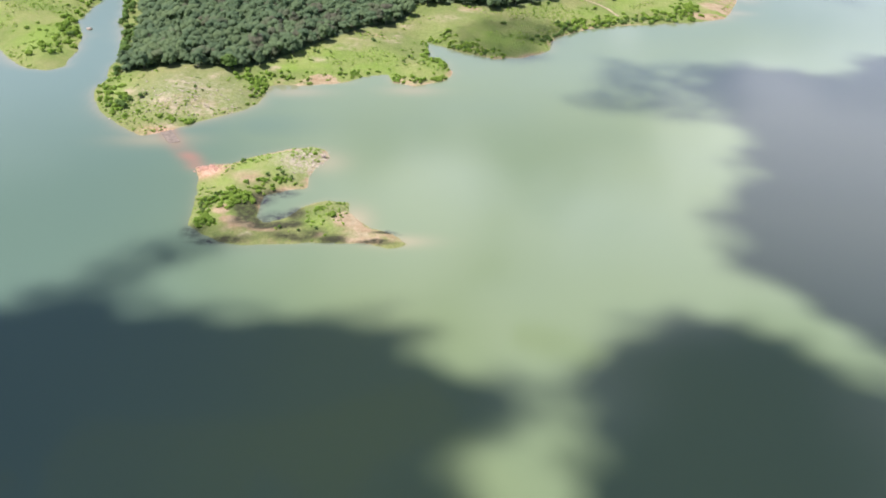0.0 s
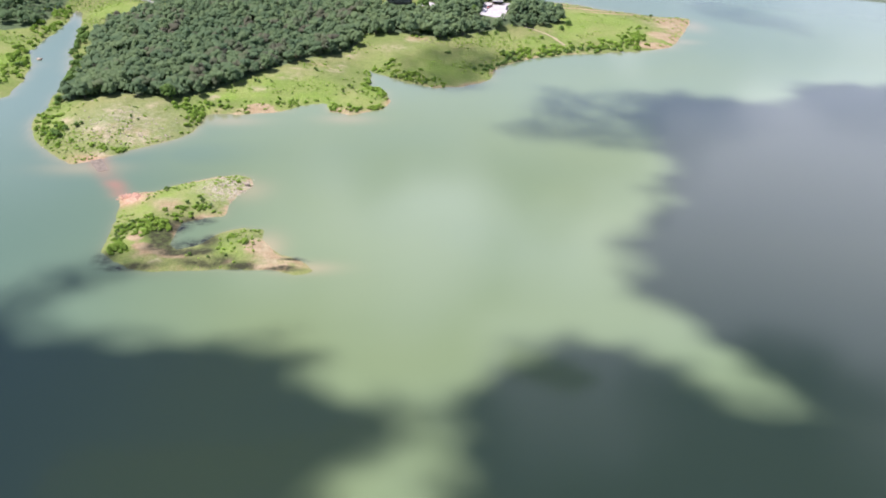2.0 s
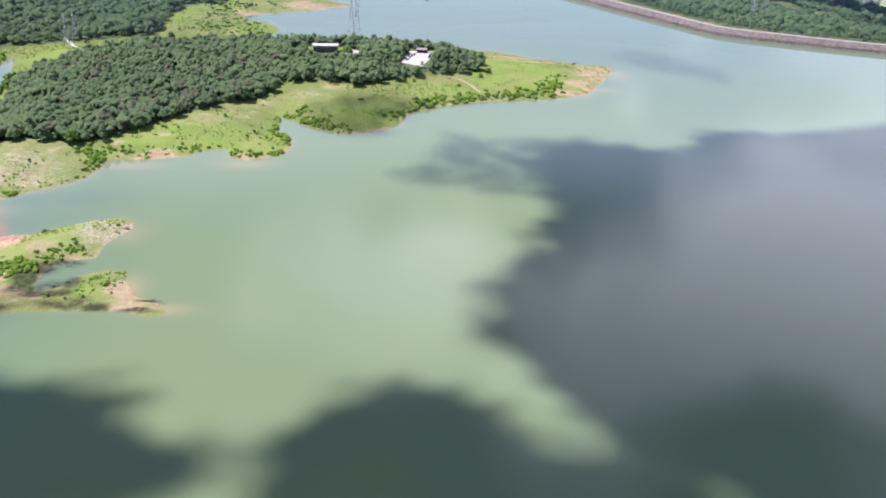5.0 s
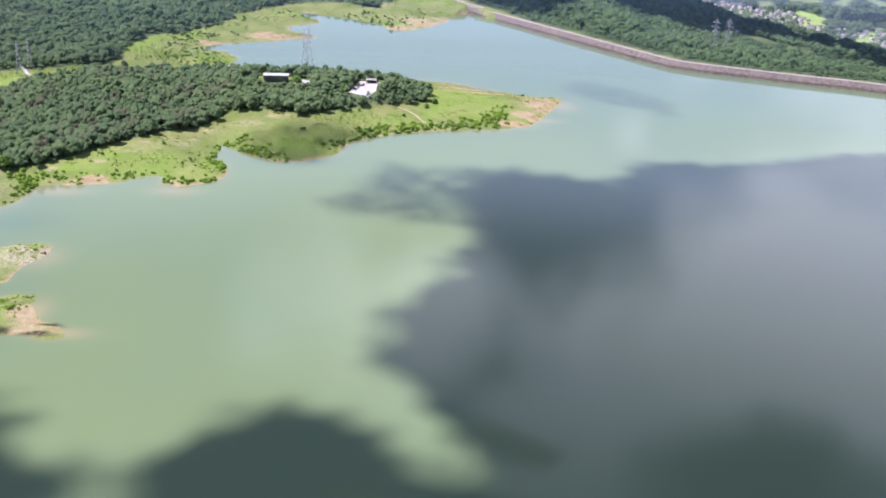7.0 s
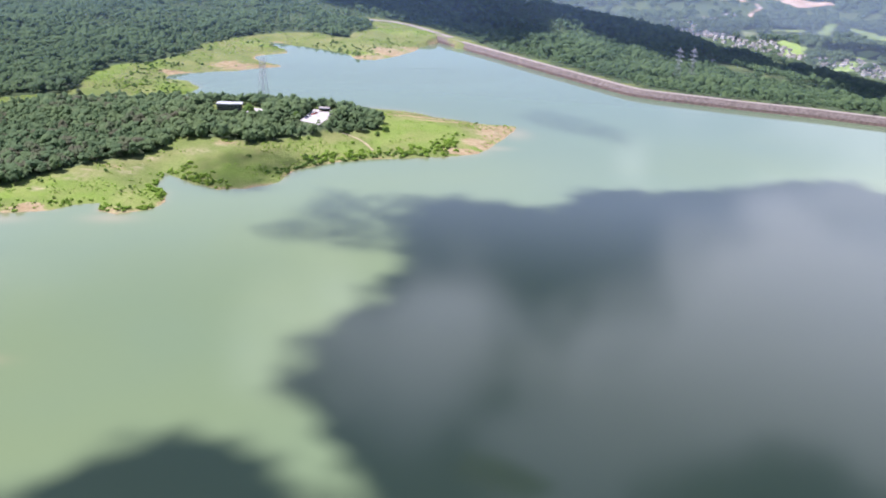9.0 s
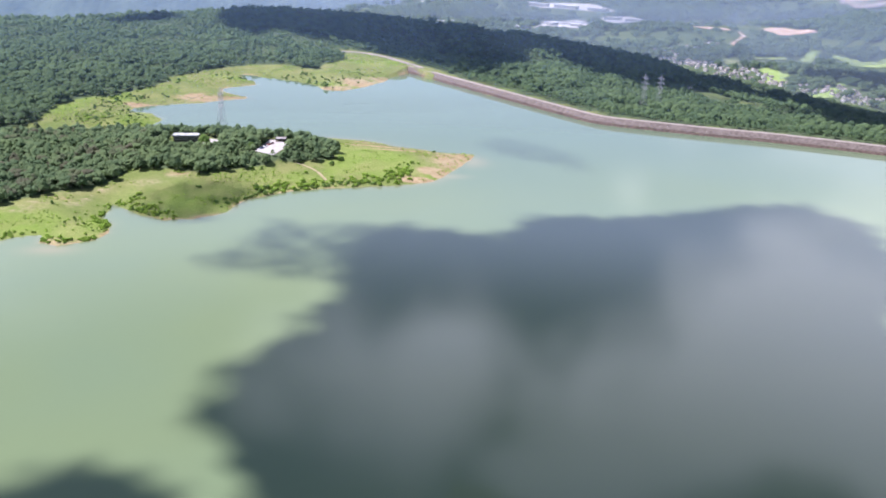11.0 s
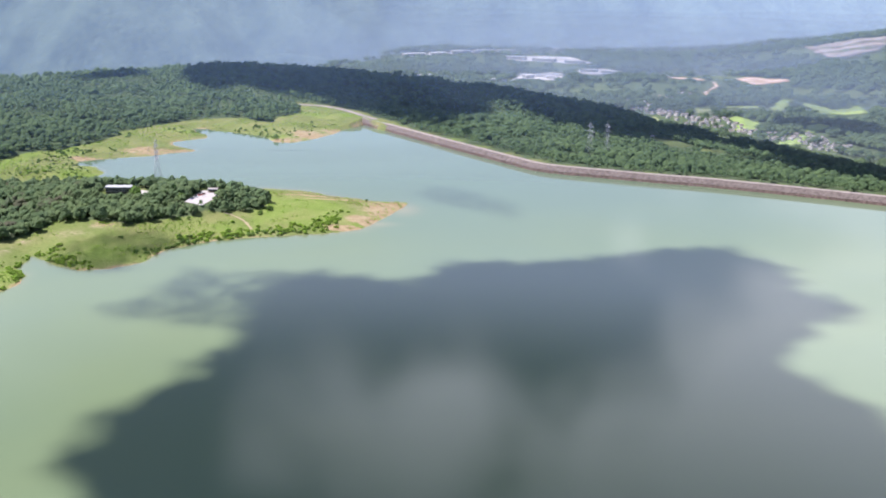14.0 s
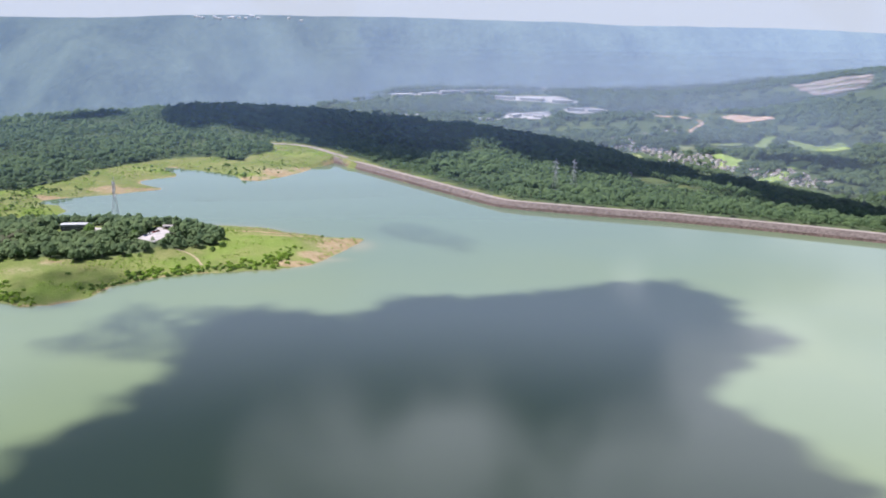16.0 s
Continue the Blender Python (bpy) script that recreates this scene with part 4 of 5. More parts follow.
for x_, y_, l_, w_, t_ in ((400, 3702, 85, 26, 20.7), (500, 3735, 70, 28, 20.7), (590, 3768, 80, 30, 20.7), (690, 3805, 90, 30, 20.7), (790, 3843, 80, 24, 20.7), (1035, 3975, 50, 18, -43),
                           (1090, 3925, 40, 18, -43), (800, 3630, 80, 24, -28), (900, 3575, 90, 30, -28), (1010, 3515, 80, 24, -28), (1020, 3320, 60, 20, -24), (1090, 3290, 60, 20, -24),
                           (640, 3133, 40, 22, -8), (680, 3126, 30, 20, -8), (400, 3178, 36, 22, 0), (450, 3174, 40, 22, 0), (490, 3170, 26, 18, 0), (780, 3200, 40, 20, 35), (860, 3180, 36, 18, -30)):
    warehouse(x_, y_, l_, w_, t_)

house = new("house")
part("wall", box_bm(11, 7.5, 6.0, -1.5), SIDING, house)
part("roof", gable_bm(11, 7.5, 4.5, 2.4), SHINGLE, house, "brown gabled shingle roof")
tagged(house, "pale suburban house with a brown gabled roof", "house", "valley houses")
rng = np.random.default_rng(11)
HOUSE_AREA = [([(1000, 2660), (1060, 2540), (1120, 2420), (1190, 2470), (1160, 2560), (1090, 2700)], 75), ([(1225, 2300), (1300, 2345), (1420, 2240), (1425, 2160), (1370, 2090), (1300, 2120), (1330, 2230)], 60),
              ([(1130, 2500), (1180, 2400), (1260, 2420), (1230, 2560)], 30), ([(1000, 2800), (1040, 2700), (1100, 2720), (1080, 2810)], 20), ([(1290, 2290), (1250, 2250), (1330, 2200), (1400, 2330)], 22),
              ([(1090, 2800), (1130, 2870), (1260, 2890), (1260, 2840), (1170, 2800)], 26), ([(1190, 2420), (1240, 2330), (1290, 2350), (1270, 2400)], 16)]
homes = []
for area, count in HOUSE_AREA:
    p = np.array(area)
    count *= 4
    while count:
        hx, hy = rng.uniform(p[:, 0].min(), p[:, 0].max()), rng.uniform(p[:, 1].min(), p[:, 1].max())
        if inside(np.array([hx]), np.array([hy]), area)[0] and all((hx - q[0]) ** 2 + (hy - q[1]) ** 2 > 16 ** 2 for q in homes):
            homes.append((hx, hy))
        count -= 1
homes.append((808, 1786))
homes = np.array(homes)
hz = land(homes[:, 0], homes[:, 1])
for k, (hx, hy) in enumerate(homes):
    m = pose(hx, hy, hz[k] + 1.0, 0, 0, rng.uniform(0, 180))
    if k == 0:
        house.matrix_world = m
    else:
        copy_thing(house, m)
ridge_house = new("house")
part("wall", box_bm(15, 9, 6.5, -1.5), SIDING, ridge_house)
part("roof", gable_bm(15, 9, 5.0, 2.6), WHITE_ROOF, ridge_house, "pale gabled roof")
tagged(ridge_house, "large white house on the crest of the far ridge", "house", "ridge houses")
for k, hx in enumerate((-560, -545, -520, -470, -455, -440, -400, -385, -378, -350, -318, -300, -290, -262, -120, -60)):
    hy = 4560 + rng.uniform(-50, 10)
    m = pose(hx, hy, float(range_height(np.array([float(hx)]), np.array([hy]))[0][0]) + 1.0, 0, 0, rng.uniform(-20, 20))
    if k:
        copy_thing(ridge_house, m)
    else:
        ridge_house.matrix_world = m


def woods_valley(x, y):
    out = ~inside(x, y, MESA) & (nearest(x, y, RIM)[0] > 60)
    out &= ((y > 2950) & (x > -350) | (x > 560)) & (x < 330 + 0.60 * (y + 41)) & (y < 3960)
    for o in GOLF + MEADOW + DIRT + QUARRY + YARD:
        out &= (signed(x, y, o) < -4) & (signed(x + 14, y + 32, o) < 0) & (signed(x + 28, y + 64, o) < 0)
    thin = fbm(x, y, 230, 3, 81)
    out &= (thin > -0.16) | (vnoise(x, y, 31, 82) > 0.45)
    near_home = np.zeros(np.shape(x), bool)
    for o, _ in HOUSE_AREA:
        near_home |= inside(x, y, o)
    return out & (~near_home | (vnoise(x, y, 13, 83) > 0.38))


FARTHEST = [crown(3, rng, 0.62, 0.1, 0.43, 0.0) for k in range(6)]
LEAF_VALLEY = leaf_material("valley tree leaves", (0.075, 0.125, 0.062), (0.145, 0.215, 0.088))
x, y = scatter((-1400, 1000, 2750, 3960), 19.0, woods_valley, rng)
tagged(bulk("valley_trees", FARTHEST, x, y, land(x, y) - 1.0, rng.uniform(15, 25, len(x)), LEAF_VALLEY, rng), "far woods and hedgerow trees across the valley", "trees", kind="stuff")

# ---------------- shrubs, single trees and rocks on the shores ----------------


def arrays_part(name, shape, material, parent, label="", tint=0.5):
    v, f = shape
    ob = new(name, mesh_arrays(name, v, f, material, {"tint": np.full(len(v), tint), "dry": np.zeros(len(v))}, False))
    ob.parent = parent
    if label:
        tagged(ob, label)
    return ob


def shrub(material, count, tall, tint, label, rng):
    top = new("shrub")
    arrays_part("foliage", crown(count, rng, tall, 0.1, 0.21), material, top, "", tint)
    for k in range(2):
        tv, tf = trunk_arrays(0.45 * tall, 0.03, 4)
        tv = tv + np.column_stack([tv[:, 2] * (0.35 if k else -0.3), tv[:, 2] * 0.2, np.zeros(len(tv))])
        arrays_part("stem", (tv, tf), BARK, top)
    return tagged(top, label, "shrub", "shrubs on the shores")


rng = np.random.default_rng(19)
SHRUB_DARK = leaf_material("dark shrub leaves", (0.115, 0.210, 0.046), (0.200, 0.330, 0.070), grain=3.0, glow=0.5, deep=0.75)
BRIGHT = [shrub(BUSH, 22, 0.50, 0.2 + 0.15 * k, "bright green leafy shrub on the grassy shore", rng) for k in range(5)]
DARK = [shrub(SHRUB_DARK, 22, 1.0, 0.2 + 0.2 * k, "dark green bushy shrub by the waterside", rng) for k in range(4)]
# place, spread, number, smallest and largest width, and whether dark
CLUMPS_ISLAND = ((-125, 426, 6, 5, 14, 1.8, 3.2, 0), (-129, 417, 5, 6, 14, 1.8, 3.4, 0), (-137, 400, 4, 4, 12, 2.0, 3.8, 0), (-132, 412, 4, 4, 8, 1.6, 3.0, 0), (-105, 446, 6, 3, 8, 1.4, 2.6, 1), (-97, 439, 6, 2, 10, 1.4, 2.4, 0),
                 (-87, 411, 3, 2, 6, 1.8, 3.0, 0), (-78, 404, 2, 3, 6, 1.8, 3.2, 0), (-118, 435, 6, 2, 9, 1.4, 2.6, 0), (-140, 410, 2, 8, 7, 1.4, 2.4, 1), (-126, 466, 1, 1, 1, 2.8, 3.0, 1), (-90, 477, 2, 2, 2, 2.4, 3.2, 0))
CLUMPS_ISLAND_MORE = ((-92, 392, 8, 4, 5, 1.2, 2.0, 1), (-138, 425, 2, 10, 6, 1.4, 2.4, 1))
CLUMPS_POINT = ((-217, 568, 7, 15, 20, 1.8, 3.8, 0), (-208, 547, 6, 7, 12, 2.2, 4.2, 1), (-200, 554, 4, 3, 5, 2.0, 3.2, 1), (-179, 529, 4, 2, 6, 1.8, 3.4, 0), (-166, 524, 6, 2.4, 14, 2.0, 3.8, 0), (-131, 552, 5, 4, 14, 1.6, 3.0, 0),
                (-130, 592, 8, 5, 18, 1.8, 3.6, 0), (-223, 598, 3, 9, 8, 2.4, 4.4, 1), (-160, 570, 12, 8, 4, 1.2, 2.0, 1), (-41, 595, 4, 3, 16, 1.8, 3.6, 0), (-14, 597, 7, 4, 16, 1.4, 2.8, 0), (-7, 606, 4, 6, 14, 1.4, 3.0, 0))
CLUMPS_POINT_MORE = ((-40, 597, 4, 2.4, 12, 2.0, 3.8, 0), (-8, 604, 8, 6, 18, 1.6, 3.2, 0), (-66, 606, 12, 3, 16, 1.6, 3.0, 0), (-100, 590, 10, 3, 10, 1.8, 3.2, 0))
CLUMPS_MEADOW = ((-20, 626, 10, 6, 8, 1.0, 1.8, 0), (-32, 658, 7, 4, 8, 1.2, 2.4, 0), (8, 672, 6, 5, 10, 1.6, 3.2, 1), (21, 659, 6, 3, 8, 1.6, 3.0, 1), (-9, 686, 6, 5, 10, 1.4, 2.8, 0), (96, 724, 8, 6, 14, 2.2, 4.4, 1),
                 (78, 692, 5, 8, 8, 1.6, 3.2, 1), (136, 735, 7, 4, 14, 2.2, 4.2, 0), (180, 756, 10, 4, 14, 2.2, 4.0, 0), (150, 792, 4, 3, 4, 2.6, 4.0, 1), (-95, 640, 13, 2, 6, 1.6, 2.6, 1), (-59, 666, 8, 2, 4, 1.8, 2.8, 1))
CLUMPS_MEADOW_MORE = ((-32, 630, 14, 9, 7, 1.4, 2.4, 1), (-15, 640, 4, 12, 14, 1.8, 3.4, 0), (92, 728, 9, 5, 14, 2.6, 4.6, 0), (99, 720, 7, 4, 8, 2.6, 4.4, 1), (114, 737, 8, 4, 10, 2.6, 4.6, 0), (134, 742, 10, 3, 16, 2.4, 4.4, 0),
                      (160, 751, 9, 3, 12, 2.4, 4.2, 0), (184, 764, 9, 5, 14, 2.6, 4.8, 0), (208, 782, 8, 9, 12, 2.4, 4.4, 0), (2, 694, 6, 5, 12, 2.4, 4.4, 0), (14, 676, 7, 5, 12, 2.0, 3.6, 0), (22, 662, 7, 4, 8, 2.0, 3.6, 0))
CLUMPS_MEADOW_REST = ((43, 715, 4, 2, 4, 2.6, 3.8, 1), (25, 752, 12, 3, 6, 2.0, 3.2, 0), (158, 801, 4, 2, 4, 3.0, 4.8, 1), (82, 770, 8, 5, 4, 1.8, 3.0, 1), (245, 850, 2, 2, 3, 2.6, 3.6, 1), (-274, 648, 6, 18, 8, 2.6, 4.6, 0),
                      (-275, 688, 5, 14, 7, 2.6, 4.6, 1), (-303, 686, 13, 18, 7, 2.4, 4.2, 0), (597, 949, 2, 1, 2, 4.0, 5.0, 1))
CLUMPS_FAR = ((-119, 972, 16, 7, 9, 2.8, 4.8, 0), (-98, 1094, 11, 6, 7, 3.0, 5.4, 1), (-67, 1187, 9, 10, 6, 3.2, 5.6, 1), (45, 1268, 18, 3, 8, 3.4, 5.6, 1), (92, 1285, 20, 14, 8, 3.0, 5.0, 1), (121, 1209, 3, 3, 4, 4.0, 6.0, 1))
CLUMPS = CLUMPS_ISLAND + CLUMPS_ISLAND_MORE + CLUMPS_POINT + CLUMPS_POINT_MORE + CLUMPS_MEADOW + CLUMPS_MEADOW_MORE + CLUMPS_MEADOW_REST + CLUMPS_FAR
made = set()
for cx, cy, rx, ry, count, lo, hi, dark in CLUMPS:
    for _ in range(max(1, int(count * 0.62))):
        bx, by = cx + rng.normal() * rx * 0.62, cy + rng.normal() * ry * 0.62
        bz, bd = height(np.array([bx]), np.array([by]))
        if bd[0] < 0.8:
            continue
        kinds = DARK if dark else BRIGHT
        k = rng.integers(0, len(kinds))
        w = rng.uniform(lo, hi)
        m = pose(bx, by, bz[0] - 0.12 * w, 0, 0, rng.uniform(0, 360)) @ Matrix.Diagonal((w, w, w * rng.uniform(0.75, 1.1), 1))
        if kinds[k].name not in made:
            made.add(kinds[k].name)
            kinds[k].matrix_world = m
        else:
            copy_thing(kinds[k], m).matrix_basis = m


def tree(count, tall, conic, tint, label, rng):
    top = new("tree")
    arrays_part("trunk", trunk_arrays(0.75 * tall, 0.028, 6), BARK, top)
    for k in range(3):
        a = 2.1 * k
        tv, tf = trunk_arrays(0.34, 0.012, 4)
        tv = tv @ np.array(Euler((0.9, 0, a)).to_matrix()).T + np.array([0, 0, 0.42 * tall + 0.06 * k])
        arrays_part("limb", (tv, tf), BARK, top)
    arrays_part("crown", crown(count, rng, tall, conic, 0.17), LEAF if tint < 0.8 else SHRUB_DARK, top, "", tint)
    return tagged(top, label, "tree", "trees at the forest edge")


TREES = [tree(60, 1.15, 0.25, 0.2, "dark green hardwood tree at the forest edge", rng), tree(60, 1.25, 0.6, 0.45, "tall green pine tree at the forest edge", rng),
         tree(64, 1.1, 0.2, 0.75, "mid-green hardwood tree at the forest edge", rng), tree(70, 1.0, 0.1, 0.9, "light green broad-crowned tree at the forest edge", rng)]
EDGE_WEST = [(-152, 604, 3, 9.5), (-133, 613, 1, 8.0), (-207, 606, 0, 9.0), (-190, 605, 2, 8.5), (-172, 604, 0, 8.0), (-222, 615, 1, 9.0), (-226, 640, 3, 8.0), (-112, 634, 0, 9.0), (-92, 661, 2, 9.5), (-70, 690, 1, 9.0), (-47, 709, 0, 9.0), (-28, 733, 2, 9.0), (18, 757, 0, 10.0), (40, 748, 2, 9.5)]
EDGE_EAST = [(60, 760, 1, 10.0), (75, 769, 0, 8.5), (92, 780, 2, 8.0), (118, 790, 1, 7.5), (135, 797, 0, 8.0), (150, 806, 2, 9.0), (152, 822, 0, 9.0), (30, 828, 3, 9.0), (58, 826, 2, 9.0), (-12, 757, 1, 9.5), (-1, 760, 0, 9.0), (48, 836, 3, 7.0), (66, 822, 3, 7.0), (54, 845, 3, 7.5), (75, 815, 3, 6.5)]
for k, (tx, ty, kind, w) in enumerate(EDGE_WEST + EDGE_EAST):
    tz, _ = height(np.array([tx]), np.array([ty]))
    m = pose(tx, ty, tz[0] - 0.2, 0, 0, rng.uniform(0, 360)) @ Matrix.Diagonal((w, w, w, 1))
    if TREES[kind].name in made:
        copy_thing(TREES[kind], m).matrix_basis = m
    else:
        made.add(TREES[kind].name)
        TREES[kind].matrix_world = m


def scrub_land(x, y):
    z, d = height(x, y)
    open_ = ~inside(x, y, WOOD_POINT) & ~inside(x, y, WOOD_BACK) & ~inside(x, y, WOOD_DAM) & inside(x, y, MESA) & ~inside(x, y, LOT) & ~inside(x, y, PAD)
    return open_ & (d > 1.0) & (spots_of(x, y, MUD) < 0.3) & (spots_of(x, y, PALE) < 0.75) & (fbm(x, y, 30, 3, 91) + 0.45 * vnoise(x, y, 5, 92) > 0.06)


TUFT = [crown(3, rng, 0.42, 0.1, 0.36, 0.0) for k in range(6)]
THICKET = [crown(6, rng, 0.58, 0.1, 0.30) for k in range(6)]
x, y = scatter((-340, 372, 290, 1000), 2.9, scrub_land, rng)
tagged(bulk("scrub", TUFT, x, y, land(x, y) - 0.15, rng.uniform(0.5, 1.8, len(x)), BUSH, rng, None, rng.uniform(0, 1, len(x)) * 0.8), "low green scrub and weeds in the grass", "scrub", kind="stuff")
x, y = scatter((-340, 372, 290, 1000), 9.0, scrub_land, rng)
tagged(bulk("scrub", TUFT, x, y, land(x, y) - 0.15, rng.uniform(0.6, 1.7, len(x)), SHRUB_DARK, rng), "small dark cedars and bushes in the grass", "scrub", kind="stuff")
x, y = scatter((-340, 1000, 240, 1460), 4.6, scrub_land, rng)
tagged(bulk("scrub", TUFT, x, y, land(x, y) - 0.2, rng.uniform(1.0, 2.4, len(x)), BUSH, rng, None, 0.7 * rng.uniform(0, 1, len(x))), "low green scrub on the far shore", "scrub", kind="stuff")


def thicket(line, wide, count, lo, hi, material, label):
    """A broken hedge of bushes along a stretch of shore."""
    p = np.array(line, float)
    k = rng.uniform(0, len(p) - 1, count)
    x = np.interp(k, np.arange(len(p)), p[:, 0]) + rng.normal(size=count) * wide
    y = np.interp(k, np.arange(len(p)), p[:, 1]) + rng.normal(size=count) * wide
    z, d = height(x, y)
    m = d > 0.6
    ob = bulk("thicket", THICKET, x[m], y[m], z[m] - 0.2, rng.uniform(lo, hi, m.sum()), material, rng)
    return tagged(ob, label, "thicket", kind="stuff")


thicket([(66, 682), (84, 706), (98, 717), (121, 732), (146, 744), (170, 749), (190, 753)], 2.6, 70, 1.4, 3.4, SHRUB_DARK, "dark green bushes crowding the waterside")
thicket([(100, 726), (140, 748), (190, 757), (212, 772), (215, 800)], 6.0, 130, 1.6, 4.0, BUSH, "bright green bushes behind the waterside")
thicket([(-14, 690), (0, 678), (14, 666), (28, 655), (44, 650)], 4.5, 90, 1.2, 3.0, BUSH, "bright green bushes round the cove")
thicket([(-2, 618), (-8, 634), (-16, 650), (-18, 676)], 3.0, 60, 1.6, 3.6, BUSH, "bright green bushes along the cove's bank")
thicket([(-8, 606), (-30, 598), (-42, 606), (-60, 616), (-84, 606), (-110, 600), (-127, 600)], 3.0, 70, 1.2, 3.0, BUSH, "bright green bushes along the low bank")
thicket([(-229, 620), (-230, 590), (-224, 562), (-212, 542), (-200, 528)], 4.5, 80, 1.4, 3.4, BUSH, "bright green bushes on the point")
thicket([(-128, 560), (-128, 578), (-132, 592), (-145, 600)], 4.0, 70, 1.4, 3.4, BUSH, "bright green bushes below the forest edge")
thicket([(-140, 395), (-143, 420), (-130, 425), (-122, 418), (-118, 436), (-104, 446)], 4.0, 110, 1.0, 2.6, BUSH, "bright green bushes across the island")
thicket([(-232, 640), (-238, 690), (-249, 740), (-262, 800)], 4.0, 110, 2.4, 5.6, SHRUB_DARK, "dark green bushes along the channel")
thicket([(-284, 640), (-274, 690), (-288, 740), (-286, 800), (-290, 850)], 6.0, 130, 2.0, 5.0, BUSH, "green bushes on the far bank of the channel")
thicket([(-130, 950), (-100, 975), (-70, 985), (-110, 1040), (-130, 1080), (-90, 1100)], 14.0, 150, 1.4, 3.4, SHRUB_DARK, "dark bushes scattered over the far meadow")
thicket([(-20, 1250), (30, 1262), (90, 1255), (120, 1225), (150, 1260), (180, 1300)], 14.0, 130, 1.4, 3.4, SHRUB_DARK, "dark bushes scattered along the far shore")

ROCK = plain("weathered pale rock", (0.30, 0.25, 0.18), (0.50, 0.43, 0.33), 0.8, 0.95, 0.1)
RED_ROCK = plain("reddish clay rock", (0.36, 0.19, 0.13), (0.55, 0.36, 0.26), 0.8, 0.95, 0.1)


def rock_shape(rng):
    v, f = ico(1)
    v = v * (1 + 0.22 * rng.normal(size=(len(v), 1)))
    return v * np.array([1, 0.8, 0.5]), f


STONES = [rock_shape(rng) for k in range(6)]


def stones(cx, cy, rx, ry, count, lo, hi, material, label):
    x, y = cx + rng.normal(size=count) * rx, cy + rng.normal(size=count) * ry
    z, d = height(x, y)
    m = d > -1.5
    ob = bulk("stones", STONES, x[m], y[m], np.maximum(z[m], -0.3), rng.uniform(lo, hi, m.sum()), material, rng)
    return tagged(ob, label, "stones", kind="stuff")


stones(-94, 470, 8, 9, 240, 0.2, 0.75, ROCK, "scattered pale rocks on the island tip")
stones(-146, 461, 5, 4, 130, 0.3, 1.0, RED_ROCK, "scattered reddish rocks by the sunken causeway")
stones(-170, 556, 18, 14, 150, 0.25, 1.0, ROCK, "scattered pale rocks in the dry grass")

def boulder(x, y, z, size, material, label, name="boulder"):
    v, f = rock_shape(rng)
    ob = new(name, mesh_arrays(name, v, f, material, None, False))
    ob.matrix_world = pose(x, y, z, 0, 0, rng.uniform(0, 360)) @ Matrix.Diagonal((size, size, size, 1))
    return tagged(ob, label, "rock")


boulder(-268, 706, 0.1, 2.6, ROCK, "low dark rock standing in the channel's water")
boulder(-85, 475, 1.0, 2.2, ROCK, "pale flat boulder on the island tip")
boulder(-99, 482, 1.2, 1.8, ROCK, "pale boulder among the island's stones")

# ---------------- made things on the peninsula ----------------
GRAVEL = plain("white gravel", (0.38, 0.36, 0.34), (0.52, 0.49, 0.47), 0.3, 0.95, 0.1)
TRACK = plain("worn pale track", (0.30, 0.26, 0.15), (0.40, 0.34, 0.21), 0.3, 0.95, 0.1)
CONCRETE = plain("old wet concrete", (0.14, 0.12, 0.09), (0.24, 0.20, 0.15), 0.4, 0.9, 0.2)
DARK_WALL = plain("dark brown panel wall", (0.045, 0.042, 0.04), (0.075, 0.07, 0.065), 0.4, 0.7, 0.3)
GLASS = plain("dark window glass", (0.02, 0.025, 0.03), (0.03, 0.035, 0.04), 0.5, 0.08, 0.5)
STEEL = plain("galvanised steel", (0.30, 0.31, 0.32), (0.42, 0.43, 0.44), 0.6, 0.6, 0.4, 0.4)
WIRE = plain("weathered aluminium cable", (0.10, 0.10, 0.11), (0.18, 0.18, 0.19), 0.6, 0.5, 0.4, 0.4)
LOT_Z = float(np.mean(land(np.array([c[0] for c in LOT], float), np.array([c[1] for c in LOT], float)))) + 0.35


def slab(name, outline, z, depth, material, label, category):
    bm = bmesh.new()
    top = [bm.verts.new((px, py, z)) for px, py in outline]
    low = [bm.verts.new((px, py, z - depth)) for px, py in outline]
    bm.faces.new(top)
    bm.faces.new(low[::-1])
    for i in range(len(top)):
        j = (i + 1) % len(top)
        bm.faces.new((top[i], low[i], low[j], top[j]))
    bmesh.ops.recalc_face_normals(bm, faces=bm.faces[:])
    me = bpy.data.meshes.new(name)
    bm.to_mesh(me)
    bm.free()
    me.materials.append(material)
    return tagged(new(name, me), label, category, kind="structure")


slab("parking_lot", LOT, LOT_Z, 4.0, GRAVEL, "white gravel parking lot in a forest clearing", "parking lot")
PAD_Z = float(np.mean(land(np.array([c[0] for c in PAD], float), np.array([c[1] for c in PAD], float)))) + 0.2
slab("forecourt", [(26, 838), (43, 839), (40, 851), (27, 856)], PAD_Z + 0.5, 3.0, GRAVEL, "white gravel forecourt beside a building", "forecourt")


